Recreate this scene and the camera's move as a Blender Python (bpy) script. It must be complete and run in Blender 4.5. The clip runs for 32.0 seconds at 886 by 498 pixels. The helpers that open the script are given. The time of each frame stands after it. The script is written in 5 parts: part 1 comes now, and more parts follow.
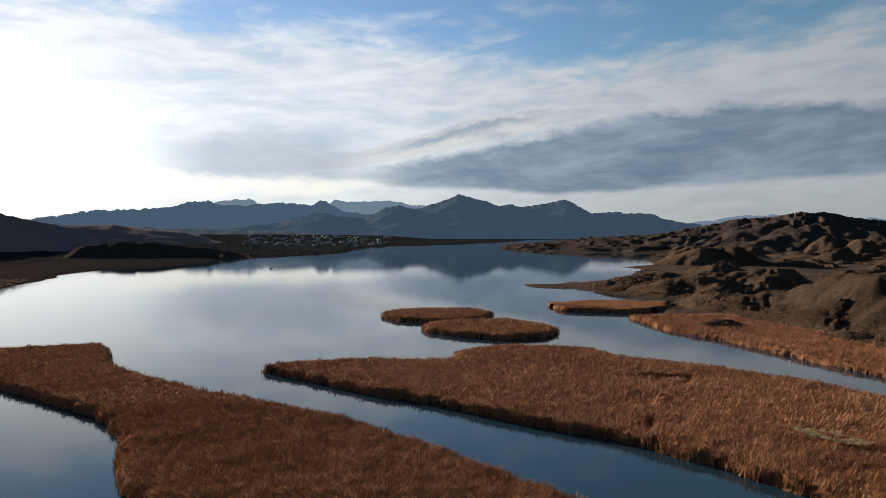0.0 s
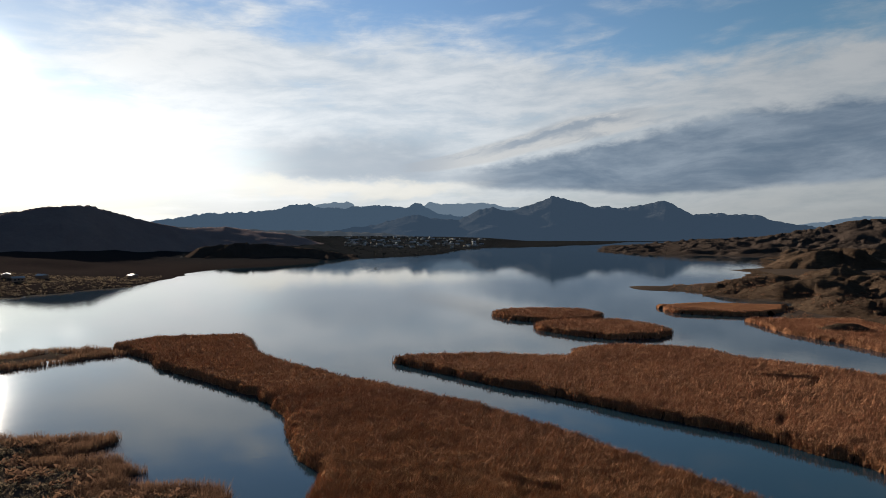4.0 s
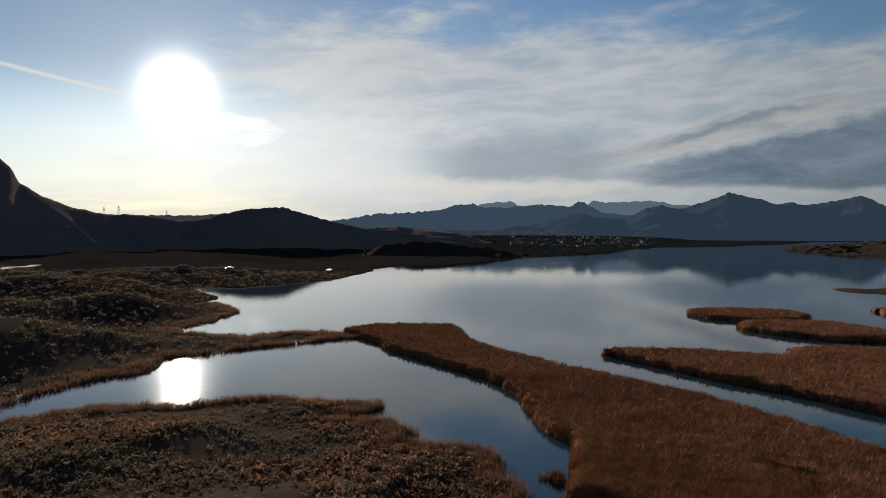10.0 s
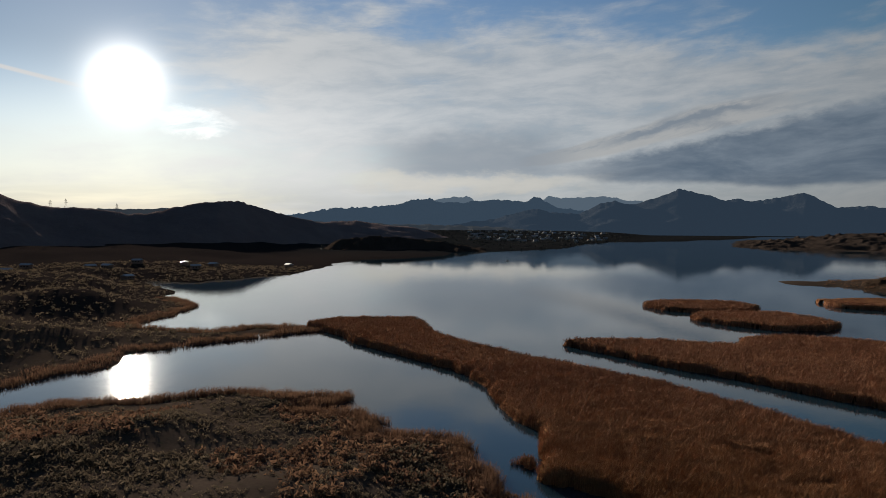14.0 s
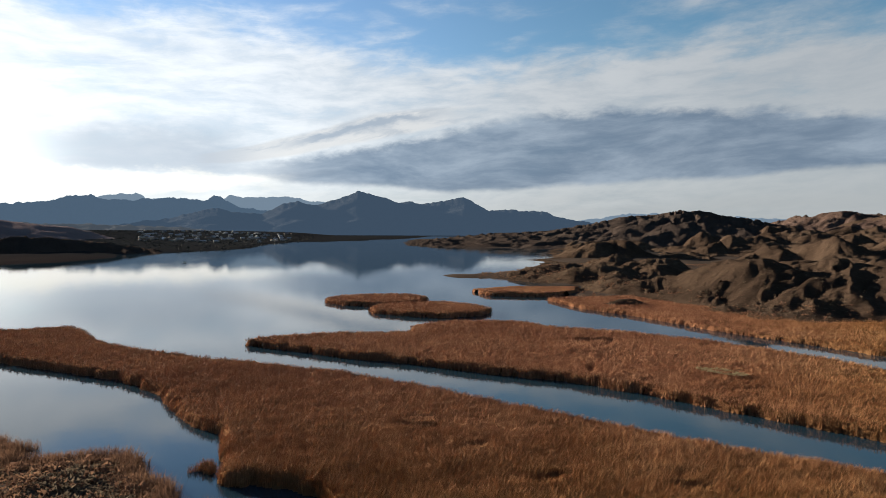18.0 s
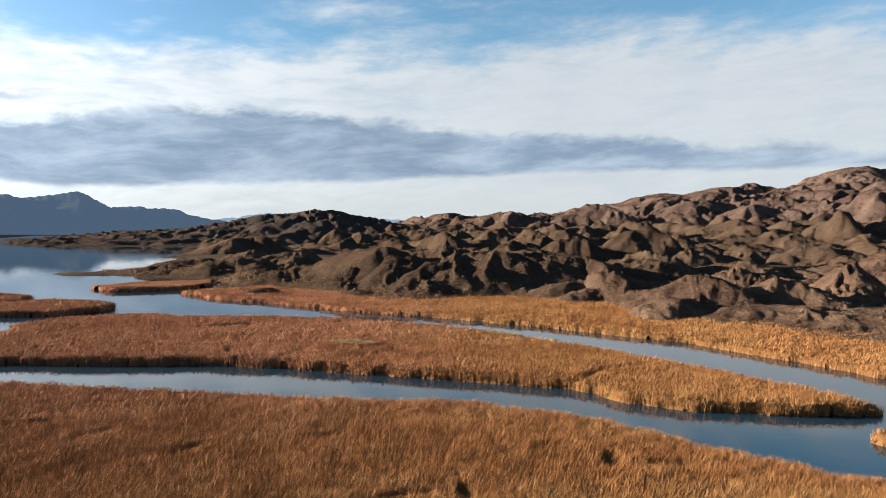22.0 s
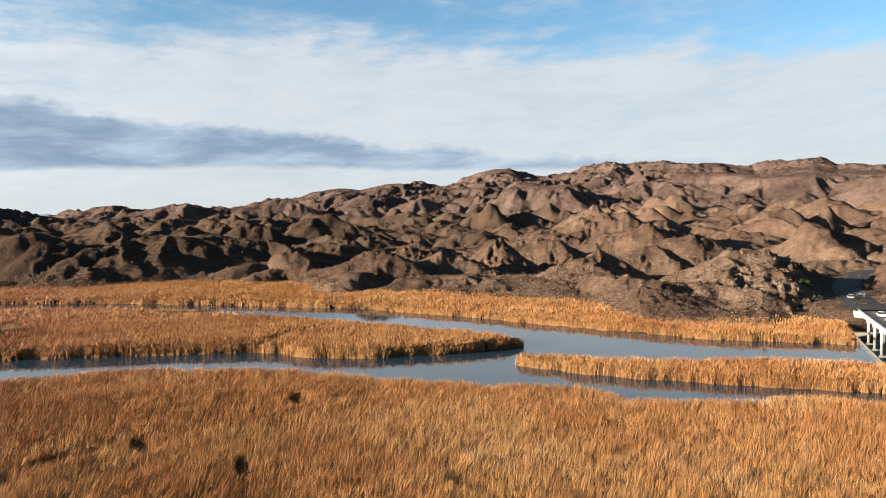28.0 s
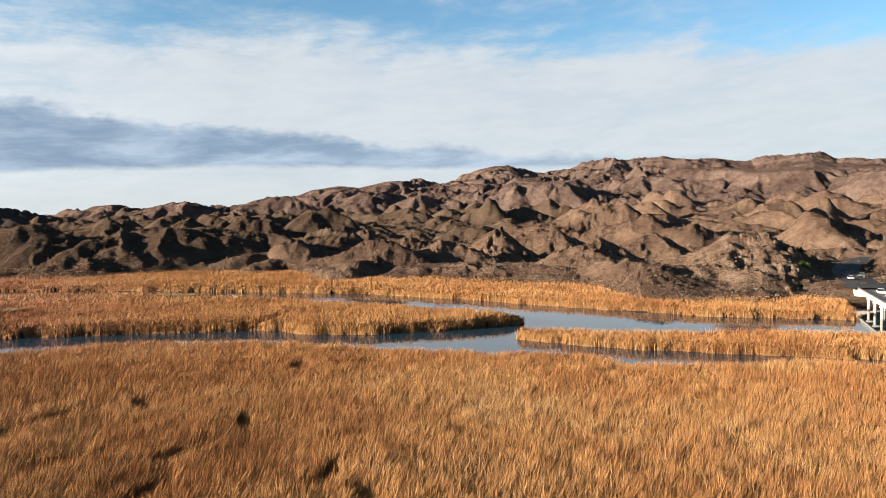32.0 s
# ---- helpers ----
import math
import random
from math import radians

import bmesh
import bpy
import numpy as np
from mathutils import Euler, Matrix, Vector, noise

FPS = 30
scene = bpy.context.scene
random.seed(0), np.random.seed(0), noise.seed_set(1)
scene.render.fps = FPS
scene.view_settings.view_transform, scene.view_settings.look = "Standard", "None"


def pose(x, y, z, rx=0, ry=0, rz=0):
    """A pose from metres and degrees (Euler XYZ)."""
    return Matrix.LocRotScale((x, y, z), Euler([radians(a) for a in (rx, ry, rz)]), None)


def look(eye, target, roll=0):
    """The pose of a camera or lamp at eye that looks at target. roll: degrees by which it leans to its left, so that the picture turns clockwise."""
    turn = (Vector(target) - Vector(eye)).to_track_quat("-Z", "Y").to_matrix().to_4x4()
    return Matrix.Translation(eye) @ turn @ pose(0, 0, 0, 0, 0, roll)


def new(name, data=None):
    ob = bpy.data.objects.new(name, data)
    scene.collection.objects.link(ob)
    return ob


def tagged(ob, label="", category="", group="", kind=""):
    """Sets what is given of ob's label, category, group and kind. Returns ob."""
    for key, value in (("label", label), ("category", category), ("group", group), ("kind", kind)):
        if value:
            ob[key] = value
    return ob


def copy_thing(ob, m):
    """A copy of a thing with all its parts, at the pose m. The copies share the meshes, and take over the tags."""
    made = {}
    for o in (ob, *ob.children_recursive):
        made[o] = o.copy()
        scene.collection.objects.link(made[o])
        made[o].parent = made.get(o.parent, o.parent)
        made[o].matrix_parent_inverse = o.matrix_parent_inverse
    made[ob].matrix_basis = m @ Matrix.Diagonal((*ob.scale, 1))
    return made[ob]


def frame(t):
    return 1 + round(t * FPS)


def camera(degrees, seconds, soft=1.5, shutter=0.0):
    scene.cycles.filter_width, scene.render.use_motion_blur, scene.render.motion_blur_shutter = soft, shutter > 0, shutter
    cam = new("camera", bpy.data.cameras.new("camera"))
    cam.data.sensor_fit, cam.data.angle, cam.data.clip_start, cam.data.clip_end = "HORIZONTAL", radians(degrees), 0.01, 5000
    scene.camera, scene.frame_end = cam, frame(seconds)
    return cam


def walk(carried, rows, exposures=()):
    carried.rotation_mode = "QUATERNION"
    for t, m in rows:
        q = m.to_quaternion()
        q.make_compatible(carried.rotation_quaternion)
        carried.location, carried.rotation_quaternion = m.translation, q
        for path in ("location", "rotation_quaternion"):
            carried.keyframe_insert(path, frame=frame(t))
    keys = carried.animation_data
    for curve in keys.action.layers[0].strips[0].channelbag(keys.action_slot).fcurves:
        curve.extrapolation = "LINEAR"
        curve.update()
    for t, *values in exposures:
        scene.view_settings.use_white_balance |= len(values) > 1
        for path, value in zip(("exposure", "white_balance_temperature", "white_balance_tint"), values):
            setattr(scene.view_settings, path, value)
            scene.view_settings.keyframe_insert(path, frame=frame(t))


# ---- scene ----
# ------------------------------------------------------------------ camera
cam = camera(66.7, 32.0, soft=0.8)
PATH = [
    (0.0, pose(-0.00, 0.01, 43.83, 88.42, -0.08, -2.06)),
    (0.5, pose(-1.18, -1.84, 43.83, 88.42, -0.04, -1.55)),
    (1.0, pose(-2.57, -3.78, 43.90, 88.40, -0.07, -0.45)),
    (1.5, pose(-3.87, -5.67, 43.67, 88.43, -0.18, 1.04)),
    (2.0, pose(-4.70, -6.54, 43.59, 88.47, -0.12, 2.58)),
    (2.5, pose(-5.88, -7.61, 43.54, 88.50, -0.11, 3.68)),
    (4.5, pose(-10.60, -12.77, 43.49, 88.60, -0.08, 6.43)),
    (5.0, pose(-11.79, -14.16, 43.42, 88.63, -0.07, 7.20)),
    (5.5, pose(-13.03, -15.59, 43.35, 88.65, -0.09, 7.83)),
    (6.0, pose(-14.13, -17.10, 43.37, 88.66, -0.06, 8.37)),
    (6.5, pose(-15.37, -18.63, 43.24, 88.68, -0.04, 8.75)),
    (7.0, pose(-16.49, -20.30, 43.24, 88.67, -0.09, 9.07)),
    (7.5, pose(-17.65, -21.78, 43.25, 88.65, -0.08, 9.46)),
    (8.0, pose(-18.77, -23.29, 43.18, 88.62, -0.04, 10.20)),
    (8.5, pose(-20.04, -24.71, 43.02, 88.60, -0.06, 10.76)),
    (9.0, pose(-21.10, -26.24, 42.86, 88.59, -0.06, 11.53)),
    (9.5, pose(-22.42, -27.44, 42.79, 88.55, -0.05, 14.26)),
    (10.0, pose(-23.46, -28.11, 42.61, 88.51, -0.03, 19.28)),
    (10.5, pose(-24.04, -28.29, 42.32, 88.48, -0.06, 21.93)),
    (11.0, pose(-24.52, -28.66, 42.25, 88.41, -0.05, 23.11)),
    (11.5, pose(-24.88, -29.10, 42.13, 88.36, -0.04, 23.67)),
    (12.0, pose(-25.26, -29.58, 42.08, 88.29, -0.06, 23.88)),
    (12.5, pose(-25.47, -29.89, 42.07, 88.23, -0.08, 23.66)),
    (13.0, pose(-25.57, -30.34, 41.98, 88.22, -0.06, 21.18)),
    (13.5, pose(-25.73, -30.71, 42.05, 88.13, -0.11, 18.17)),
    (15.5, pose(-25.47, -31.37, 41.83, 88.17, -0.16, 7.09)),
    (16.0, pose(-25.30, -31.17, 41.69, 88.17, -0.16, 3.09)),
    (16.5, pose(-25.50, -30.92, 41.65, 88.17, -0.20, -0.64)),
    (17.0, pose(-25.30, -31.14, 41.59, 88.17, -0.22, -3.70)),
    (17.5, pose(-25.13, -31.27, 41.26, 88.20, -0.20, -6.89)),
    (18.0, pose(-25.08, -31.33, 40.98, 88.20, -0.26, -10.86)),
    (18.5, pose(-25.13, -31.40, 40.44, 88.25, -0.27, -15.64)),
    (19.0, pose(-25.22, -32.03, 39.81, 88.27, -0.29, -18.70)),
    (19.5, pose(-25.26, -32.26, 38.90, 88.30, -0.23, -21.69)),
    (20.0, pose(-25.62, -32.22, 38.12, 88.33, -0.32, -24.27)),
    (20.5, pose(-25.85, -32.17, 37.60, 88.30, -0.41, -27.05)),
    (21.0, pose(-25.79, -32.42, 36.80, 88.36, -0.44, -29.09)),
    (21.5, pose(-25.70, -32.18, 35.90, 88.41, -0.52, -34.96)),
    (22.0, pose(-25.46, -32.49, 35.18, 88.42, -0.49, -41.01)),
    (22.5, pose(-25.14, -32.13, 34.46, 88.41, -0.46, -44.36)),
    (23.0, pose(-24.90, -32.01, 33.74, 88.38, -0.37, -44.57)),
    (23.5, pose(-24.85, -32.21, 33.15, 88.36, -0.31, -49.06)),
    (24.0, pose(-25.68, -32.33, 32.61, 88.34, -0.36, -59.66)),
    (24.5, pose(-25.73, -32.29, 31.94, 88.33, -0.42, -60.66)),
    (25.0, pose(-25.72, -32.36, 31.19, 88.35, -0.37, -62.44)),
    (25.5, pose(-25.95, -32.41, 30.62, 88.31, -0.33, -63.25)),
    (26.0, pose(-26.32, -32.61, 29.98, 88.30, -0.34, -65.83)),
    (26.5, pose(-26.11, -32.54, 29.28, 88.27, -0.25, -67.68)),
    (28.5, pose(-25.79, -32.55, 26.62, 88.20, -0.02, -67.59)),
    (29.0, pose(-25.78, -32.65, 25.90, 88.17, 0.02, -67.98)),
    (29.5, pose(-25.75, -32.54, 25.16, 88.18, 0.04, -67.98)),
    (30.0, pose(-25.75, -32.52, 24.59, 88.16, 0.10, -67.82)),
    (30.5, pose(-25.71, -32.52, 24.03, 88.16, 0.17, -67.75)),
    (31.0, pose(-25.91, -32.52, 23.47, 88.14, 0.29, -67.74)),
    (31.5, pose(-25.98, -32.61, 22.94, 88.12, 0.28, -67.64)),
    (32.0, pose(-25.98, -32.54, 22.52, 88.09, 0.32, -67.63)),
]
EXPOSURE = [(0.0, 1.42), (2.5, 1.32), (5.0, 1.14), (7.0, 1.0), (9.0, 0.9), (10.0, 0.7), (12.0, 0.55), (13.5, 0.55), (15.5, 1.05), (17.0, 1.5), (18.0, 1.65), (19.0, 1.9), (21.0, 2.22), (23.0, 2.3), (32.0, 2.34)]
walk(cam, PATH, EXPOSURE)

# ------------------------------------------------------------------ sky and sun
SUN_BEARING, SUN_HEIGHT = 40.7, 11.15          # degrees to the left of north, degrees up
sun_way = Vector((-math.sin(radians(SUN_BEARING)) * math.cos(radians(SUN_HEIGHT)),
                  math.cos(radians(SUN_BEARING)) * math.cos(radians(SUN_HEIGHT)), math.sin(radians(SUN_HEIGHT))))
sun_data = bpy.data.lights.new("sun", "SUN")
sun_data.energy, sun_data.angle, sun_data.color = 5.0, radians(0.55), (1.0, 0.87, 0.72)
sun = new("sun", sun_data)
sun.matrix_world = look((0, 0, 400), Vector((0, 0, 400)) - sun_way)


class Net:
    """Short hand for node trees."""

    def __init__(self, tree):
        self.tree = tree
        tree.nodes.clear()

    def add(self, kind, **values):
        node = self.tree.nodes.new(kind)
        for key, value in values.items():
            if key in node.inputs:
                self.put(node.inputs[key], value)
        return node

    def put(self, socket, value):
        if isinstance(value, bpy.types.NodeSocket):
            self.tree.links.new(value, socket)
        else:
            socket.default_value = value

    def math(self, op, a, b=0.0, c=0.0, clamp=False):
        node = self.tree.nodes.new("ShaderNodeMath")
        node.operation, node.use_clamp = op, clamp
        for socket, value in zip(node.inputs, (a, b, c)):
            self.put(socket, value)
        return node.outputs[0]

    def step(self, value, low, high, to_low=0.0, to_high=1.0):
        node = self.tree.nodes.new("ShaderNodeMapRange")
        node.interpolation_type = "SMOOTHSTEP"
        for socket, v in zip(node.inputs, (value, low, high, to_low, to_high)):
            self.put(socket, v)
        return node.outputs[0]

    def noise(self, vector, scale, detail=4.0, rough=0.55, distort=0.0):
        node = self.tree.nodes.new("ShaderNodeTexNoise")
        self.put(node.inputs["Vector"], vector)
        for key, v in (("Scale", scale), ("Detail", detail), ("Roughness", rough), ("Distortion", distort)):
            self.put(node.inputs[key], v)
        return node.outputs["Fac"]

    def ramp(self, value, stops):
        node = self.tree.nodes.new("ShaderNodeValToRGB")
        self.put(node.inputs[0], value)
        band = node.color_ramp.elements
        while len(band) < len(stops):
            band.new(0.5)
        for e, (at, colour) in zip(band, stops):
            e.position = at
            e.color = (*colour, 1) if isinstance(colour, tuple) else (colour, colour, colour, 1)
        return node.outputs[0]

    def mix(self, fac, a, b, how="MIX"):
        node = self.tree.nodes.new("ShaderNodeMix")
        node.data_type, node.blend_type = "RGBA", how
        self.put(node.inputs[0], fac)
        for socket, v in ((node.inputs[6], a), (node.inputs[7], b)):
            self.put(socket, (*v, 1) if isinstance(v, tuple) and len(v) == 3 else v)
        return node.outputs[2]

    def vec(self, x, y, z):
        node = self.tree.nodes.new("ShaderNodeCombineXYZ")
        for socket, v in zip(node.inputs, (x, y, z)):
            self.put(socket, v)
        return node.outputs[0]

    def scale(self, vector, by):
        node = self.tree.nodes.new("ShaderNodeVectorMath")
        node.operation = "MULTIPLY"
        self.put(node.inputs[0], vector)
        node.inputs[1].default_value = by
        return node.outputs[0]


world = bpy.data.worlds.new("sky")
scene.world = world
world.use_nodes = True
n = Net(world.node_tree)
way = n.add("ShaderNodeTexCoord").outputs["Generated"]
split = n.add("ShaderNodeSeparateXYZ", Vector=way)
sx, sy, sz = split.outputs
up = n.math("MAXIMUM", sz, 0.0)
bearing = n.math("MULTIPLY", n.math("ARCTAN2", n.math("MULTIPLY", sx, -1.0), sy), 57.2958)   # degrees, left positive
lift = n.math("MULTIPLY", n.math("ARCSINE", sz), 57.2958)                                     # degrees up
# layers of cloud lie nearly level: long across, thin up and down
turned = n.math("MULTIPLY_ADD", bearing, 0.045, lift)
flat = n.vec(n.math("MULTIPLY", bearing, 0.1), n.math("MULTIPLY", turned, 0.1), 0.0)

nishita = n.add("ShaderNodeTexSky")
nishita.sky_type = "NISHITA"
nishita.sun_disc = False
nishita.sun_elevation, nishita.sun_rotation = radians(SUN_HEIGHT), radians(-SUN_BEARING)
nishita.air_density, nishita.dust_density, nishita.ozone_density = 1.0, 0.15, 1.5
blue = n.mix(1.0, nishita.outputs[0], n.mix(n.step(bearing, 5.0, -35.0), (0.106, 0.121, 0.146), (0.096, 0.128, 0.143)), "MULTIPLY")

facing = n.add("ShaderNodeVectorMath")
facing.operation = "DOT_PRODUCT"
n.put(facing.inputs[0], way)
facing.inputs[1].default_value = sun_way
toward = n.math("MAXIMUM", facing.outputs["Value"], 0.0)

b01 = n.math("DIVIDE", n.math("SUBTRACT", 60.0, bearing), 180.0, clamp=True)     # 0 at 60 left, 1 at 120 right


def at(b):
    return (60.0 - b) / 180.0


# the sky dims away from the sun's quarter and overhead
away = n.step(bearing, 72.0, 115.0)
# high white veil of cirrus: long soft streaks, open towards the sun and near the top
warp = n.noise(n.scale(flat, (0.8, 1.6, 1.0)), 1.0, 3.0, 0.5)
bent = n.vec(n.math("MULTIPLY", bearing, 0.1), n.math("MULTIPLY_ADD", warp, 0.22, n.math("MULTIPLY", turned, 0.1)), 0.0)
streak = n.noise(n.scale(bent, (0.5, 2.1, 1.0)), 1.0, 7.0, 0.58, 0.2)
fine = n.noise(n.scale(bent, (1.3, 5.2, 1.0)), 1.6, 6.0, 0.64, 0.2)
curl = n.noise(n.scale(flat, (1.3, 3.0, 1.0)), 1.5, 7.0, 0.6, 0.25)
cover = n.ramp(b01, [(at(60), 0.05), (at(46), 0.05), (at(36), 0.14), (at(26), 0.34), (at(5), 0.36), (at(-20), 0.34), (at(-50), 0.40), (at(-85), 0.38), (at(-110), 0.30)])
texture = n.math("ADD", n.math("MULTIPLY", streak, 0.57), n.math("ADD", n.math("MULTIPLY", fine, 0.21), n.math("MULTIPLY", curl, 0.22)))
top_fade = n.step(n.math("MULTIPLY_ADD", n.math("SUBTRACT", curl, 0.5), 9.0, n.math("ADD", lift, n.math("MULTIPLY", n.ramp(b01, [(at(35), 0.0), (at(8), 0.25), (at(-12), 0.75), (at(-35), 0.6), (at(-55), 0.42), (at(-75), 0.58), (at(-100), 0.72)]), 6.0))), 14.5, 20.5, 0.0, 0.30)
veil = n.step(n.math("SUBTRACT", n.math("ADD", cover, texture), top_fade), 0.54, 0.84)
grain = n.step(n.math("ADD", n.math("MULTIPLY", fine, 0.5), n.math("MULTIPLY", streak, 0.5)), 0.36, 0.62)
even = n.step(bearing, -15.0, -50.0, 0.0, 0.6)                                   # the cloud is smoother to the east
grain = n.math("ADD", n.math("MULTIPLY", grain, n.math("SUBTRACT", 1.0, even)), n.math("MULTIPLY", even, 0.62))
white = n.mix(grain, (0.42, 0.472, 0.525), (0.585, 0.612, 0.638))
bright = n.ramp(b01, [(at(40), 0.72), (at(5), 0.70), (at(-20), 0.52), (at(-50), 0.42), (at(-100), 0.40)])
white = n.mix(1.0, white, n.math("MULTIPLY", bright, 2.0), "MULTIPLY")
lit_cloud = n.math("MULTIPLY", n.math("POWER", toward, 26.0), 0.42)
white = n.mix(1.0, white, n.mix(1.0, n.vec(lit_cloud, lit_cloud, lit_cloud), (1.0, 0.95, 0.85), "MULTIPLY"), "ADD")
sky = n.mix(n.math("MULTIPLY", veil, 0.94), blue, white)

# pale haze low on the sunward side
pale = n.math("MULTIPLY", n.step(lift, 12.0, 3.0), n.step(bearing, 4.0, 28.0))
sky = n.mix(n.math("MULTIPLY", n.math("MULTIPLY", pale, 0.62), n.math("SUBTRACT", 1.0, away)), sky, (1.1, 1.09, 1.06))


def profile(pairs):
    """Degrees of height that follow the bearing."""
    return n.math("MULTIPLY", n.ramp(b01, [(at(b), v / 20.0) for b, v in pairs]), 20.0)


# the long grey cloud bank
puff = n.noise(n.scale(flat, (3.2, 5.5, 1.0)), 1.6, 6.0, 0.6, 0.2)
wob = n.math("ADD", n.math("MULTIPLY", n.math("SUBTRACT", curl, 0.5), 2.4), n.math("MULTIPLY", n.math("SUBTRACT", streak, 0.5), 2.0))
wob = n.math("MULTIPLY_ADD", n.math("SUBTRACT", puff, 0.5), 1.6, wob)
edge = n.math("ADD", lift, wob)
roof = profile([(16, 4.9), (9.5, 5.0), (2, 5.9), (-5, 7.0), (-12, 8.3), (-19, 9.6), (-25, 9.8), (-35, 9.2), (-40, 8.8), (-48, 8.3), (-57, 7.6), (-66, 6.9), (-76, 6.2), (-95, 5.3)])
sole = profile([(16, 4.8), (9, 4.8), (2, 3.6), (-5, 3.4), (-12, 2.9), (-21, 3.5), (-29, 3.9), (-33, 3.95), (-40, 4.4), (-48, 4.8), (-57, 4.95), (-66, 4.85), (-95, 5.0)])
under = n.step(n.math("SUBTRACT", roof, edge), -0.35, 0.8)
above = n.step(n.math("SUBTRACT", n.math("ADD", lift, n.math("MULTIPLY", wob, 0.25)), sole), -0.2, 0.4)
bank = n.math("MULTIPLY", n.math("MULTIPLY", under, above), n.ramp(b01, [(at(7), 0.0), (at(1), 0.78), (at(-5), 0.95), (at(-36), 0.92), (at(-60), 0.90), (at(-76), 0.75), (at(-94), 0.25)]))
bank_tone = n.noise(n.scale(bent, (0.8, 3.4, 1.0)), 1.2, 7.0, 0.62, 0.2)
bank_tint = n.mix(n.step(bank_tone, 0.36, 0.72), (0.15, 0.22, 0.315), (0.34, 0.42, 0.515))
sky = n.mix(bank, sky, bank_tint)
# a curved wing of bright and grey streaks along the bank's end
wing_low = profile([(12, 4.9), (8.6, 5.05), (4.8, 5.4), (1, 6.1), (-2.8, 7.0), (-6.6, 7.75), (-10.4, 8.5), (-16, 9.4)])
wing_top = profile([(12, 5.2), (9.5, 5.65), (4.8, 6.6), (0, 7.9), (-4.3, 9.25), (-9, 9.9), (-16, 10.4)])
wing_u = n.math("DIVIDE", n.math("SUBTRACT", n.math("MULTIPLY_ADD", wob, 0.18, lift), wing_low), n.math("SUBTRACT", wing_top, wing_low))
wing = n.math("MULTIPLY", n.math("MULTIPLY", n.step(wing_u, -0.12, 0.1), n.step(wing_u, 1.15, 0.9)), n.math("MULTIPLY", n.step(bearing, 9.8, 8.0), n.step(bearing, -16.0, -8.0)))
streaks = n.noise(n.vec(n.math("MULTIPLY", bearing, 0.15), n.math("MULTIPLY", wing_u, 1.1), 3.0), 1.4, 7.0, 0.6, 0.5)
lobe_u = n.math("ADD", n.math("MULTIPLY_ADD", n.math("SUBTRACT", streaks, 0.5), 0.8, wing_u), n.math("MULTIPLY", n.math("SUBTRACT", puff, 0.5), 0.5))
lobe = n.math("MULTIPLY", n.step(lobe_u, 0.22, 0.62), n.step(lobe_u, 1.05, 0.72))
thread = n.math("MULTIPLY", n.step(streaks, 0.50, 0.66), 0.55)
shade_ = n.math("MAXIMUM", n.math("MULTIPLY", n.math("MULTIPLY", lobe, n.step(bearing, 4.5, -1.0)), n.step(bearing, -13.0, -7.0)), n.math("MULTIPLY", thread, n.step(bearing, 8.0, 4.0)))
sky = n.mix(n.math("MULTIPLY", wing, 0.8), sky, n.mix(n.math("MULTIPLY", shade_, 0.9), n.mix(puff, (0.60, 0.625, 0.645), (0.74, 0.74, 0.73)), (0.26, 0.335, 0.43)))
# thin grey veil beside the bank, with a creamy lower edge
side_bank = n.math("MULTIPLY", n.math("MULTIPLY", n.step(n.math("MULTIPLY_ADD", wob, 0.3, lift), 3.6, 4.9), n.step(edge, 9.5, 6.0)), n.math("MULTIPLY", n.step(bearing, 24.0, 16.0), n.step(bearing, 2.0, 9.0)))
sky = n.mix(n.math("MULTIPLY", side_bank, 0.72), sky, (0.385, 0.45, 0.53))
cream = n.math("MULTIPLY", n.math("MULTIPLY", n.step(edge, 2.6, 3.4), n.step(edge, 4.6, 3.8)), n.math("MULTIPLY", n.step(bearing, 26.0, 20.0), n.step(bearing, 0.0, 8.0)))
sky = n.mix(n.math("MULTIPLY", cream, 0.5), sky, (1.05, 0.98, 0.84))
# bright strip of haze at the foot of the sky
strip = n.math("MULTIPLY", n.step(lift, 4.6, 1.0), n.step(n.noise(n.scale(bent, (0.5, 7.0, 1)), 1.5, 4.0), 0.3, 0.6, 0.5, 1.0))
sky = n.mix(n.math("MULTIPLY", strip, 0.5), sky, n.mix(n.step(bearing, -30.0, 10.0), (0.40, 0.43, 0.445), (0.56, 0.58, 0.58)))
# aircraft trail
trail = n.math("ABSOLUTE", n.math("SUBTRACT", n.math("SUBTRACT", lift, 10.98), n.math("MULTIPLY", n.math("SUBTRACT", bearing, 47.9), 0.17)))
trail = n.math("MULTIPLY", n.step(trail, 0.22, 0.06), n.step(bearing, 43.0, 45.5))
sky = n.mix(n.math("MULTIPLY", trail, 0.9), sky, (1.15, 1.15, 1.15))
# glare round the sun
glare = n.math("ADD", n.math("MULTIPLY", n.math("POWER", toward, 1500.0), 3.6), n.math("MULTIPLY", n.math("POWER", toward, 7000.0), 12.0))
glare = n.math("ADD", glare, n.math("MULTIPLY", n.math("POWER", toward, 40.0), 0.07))
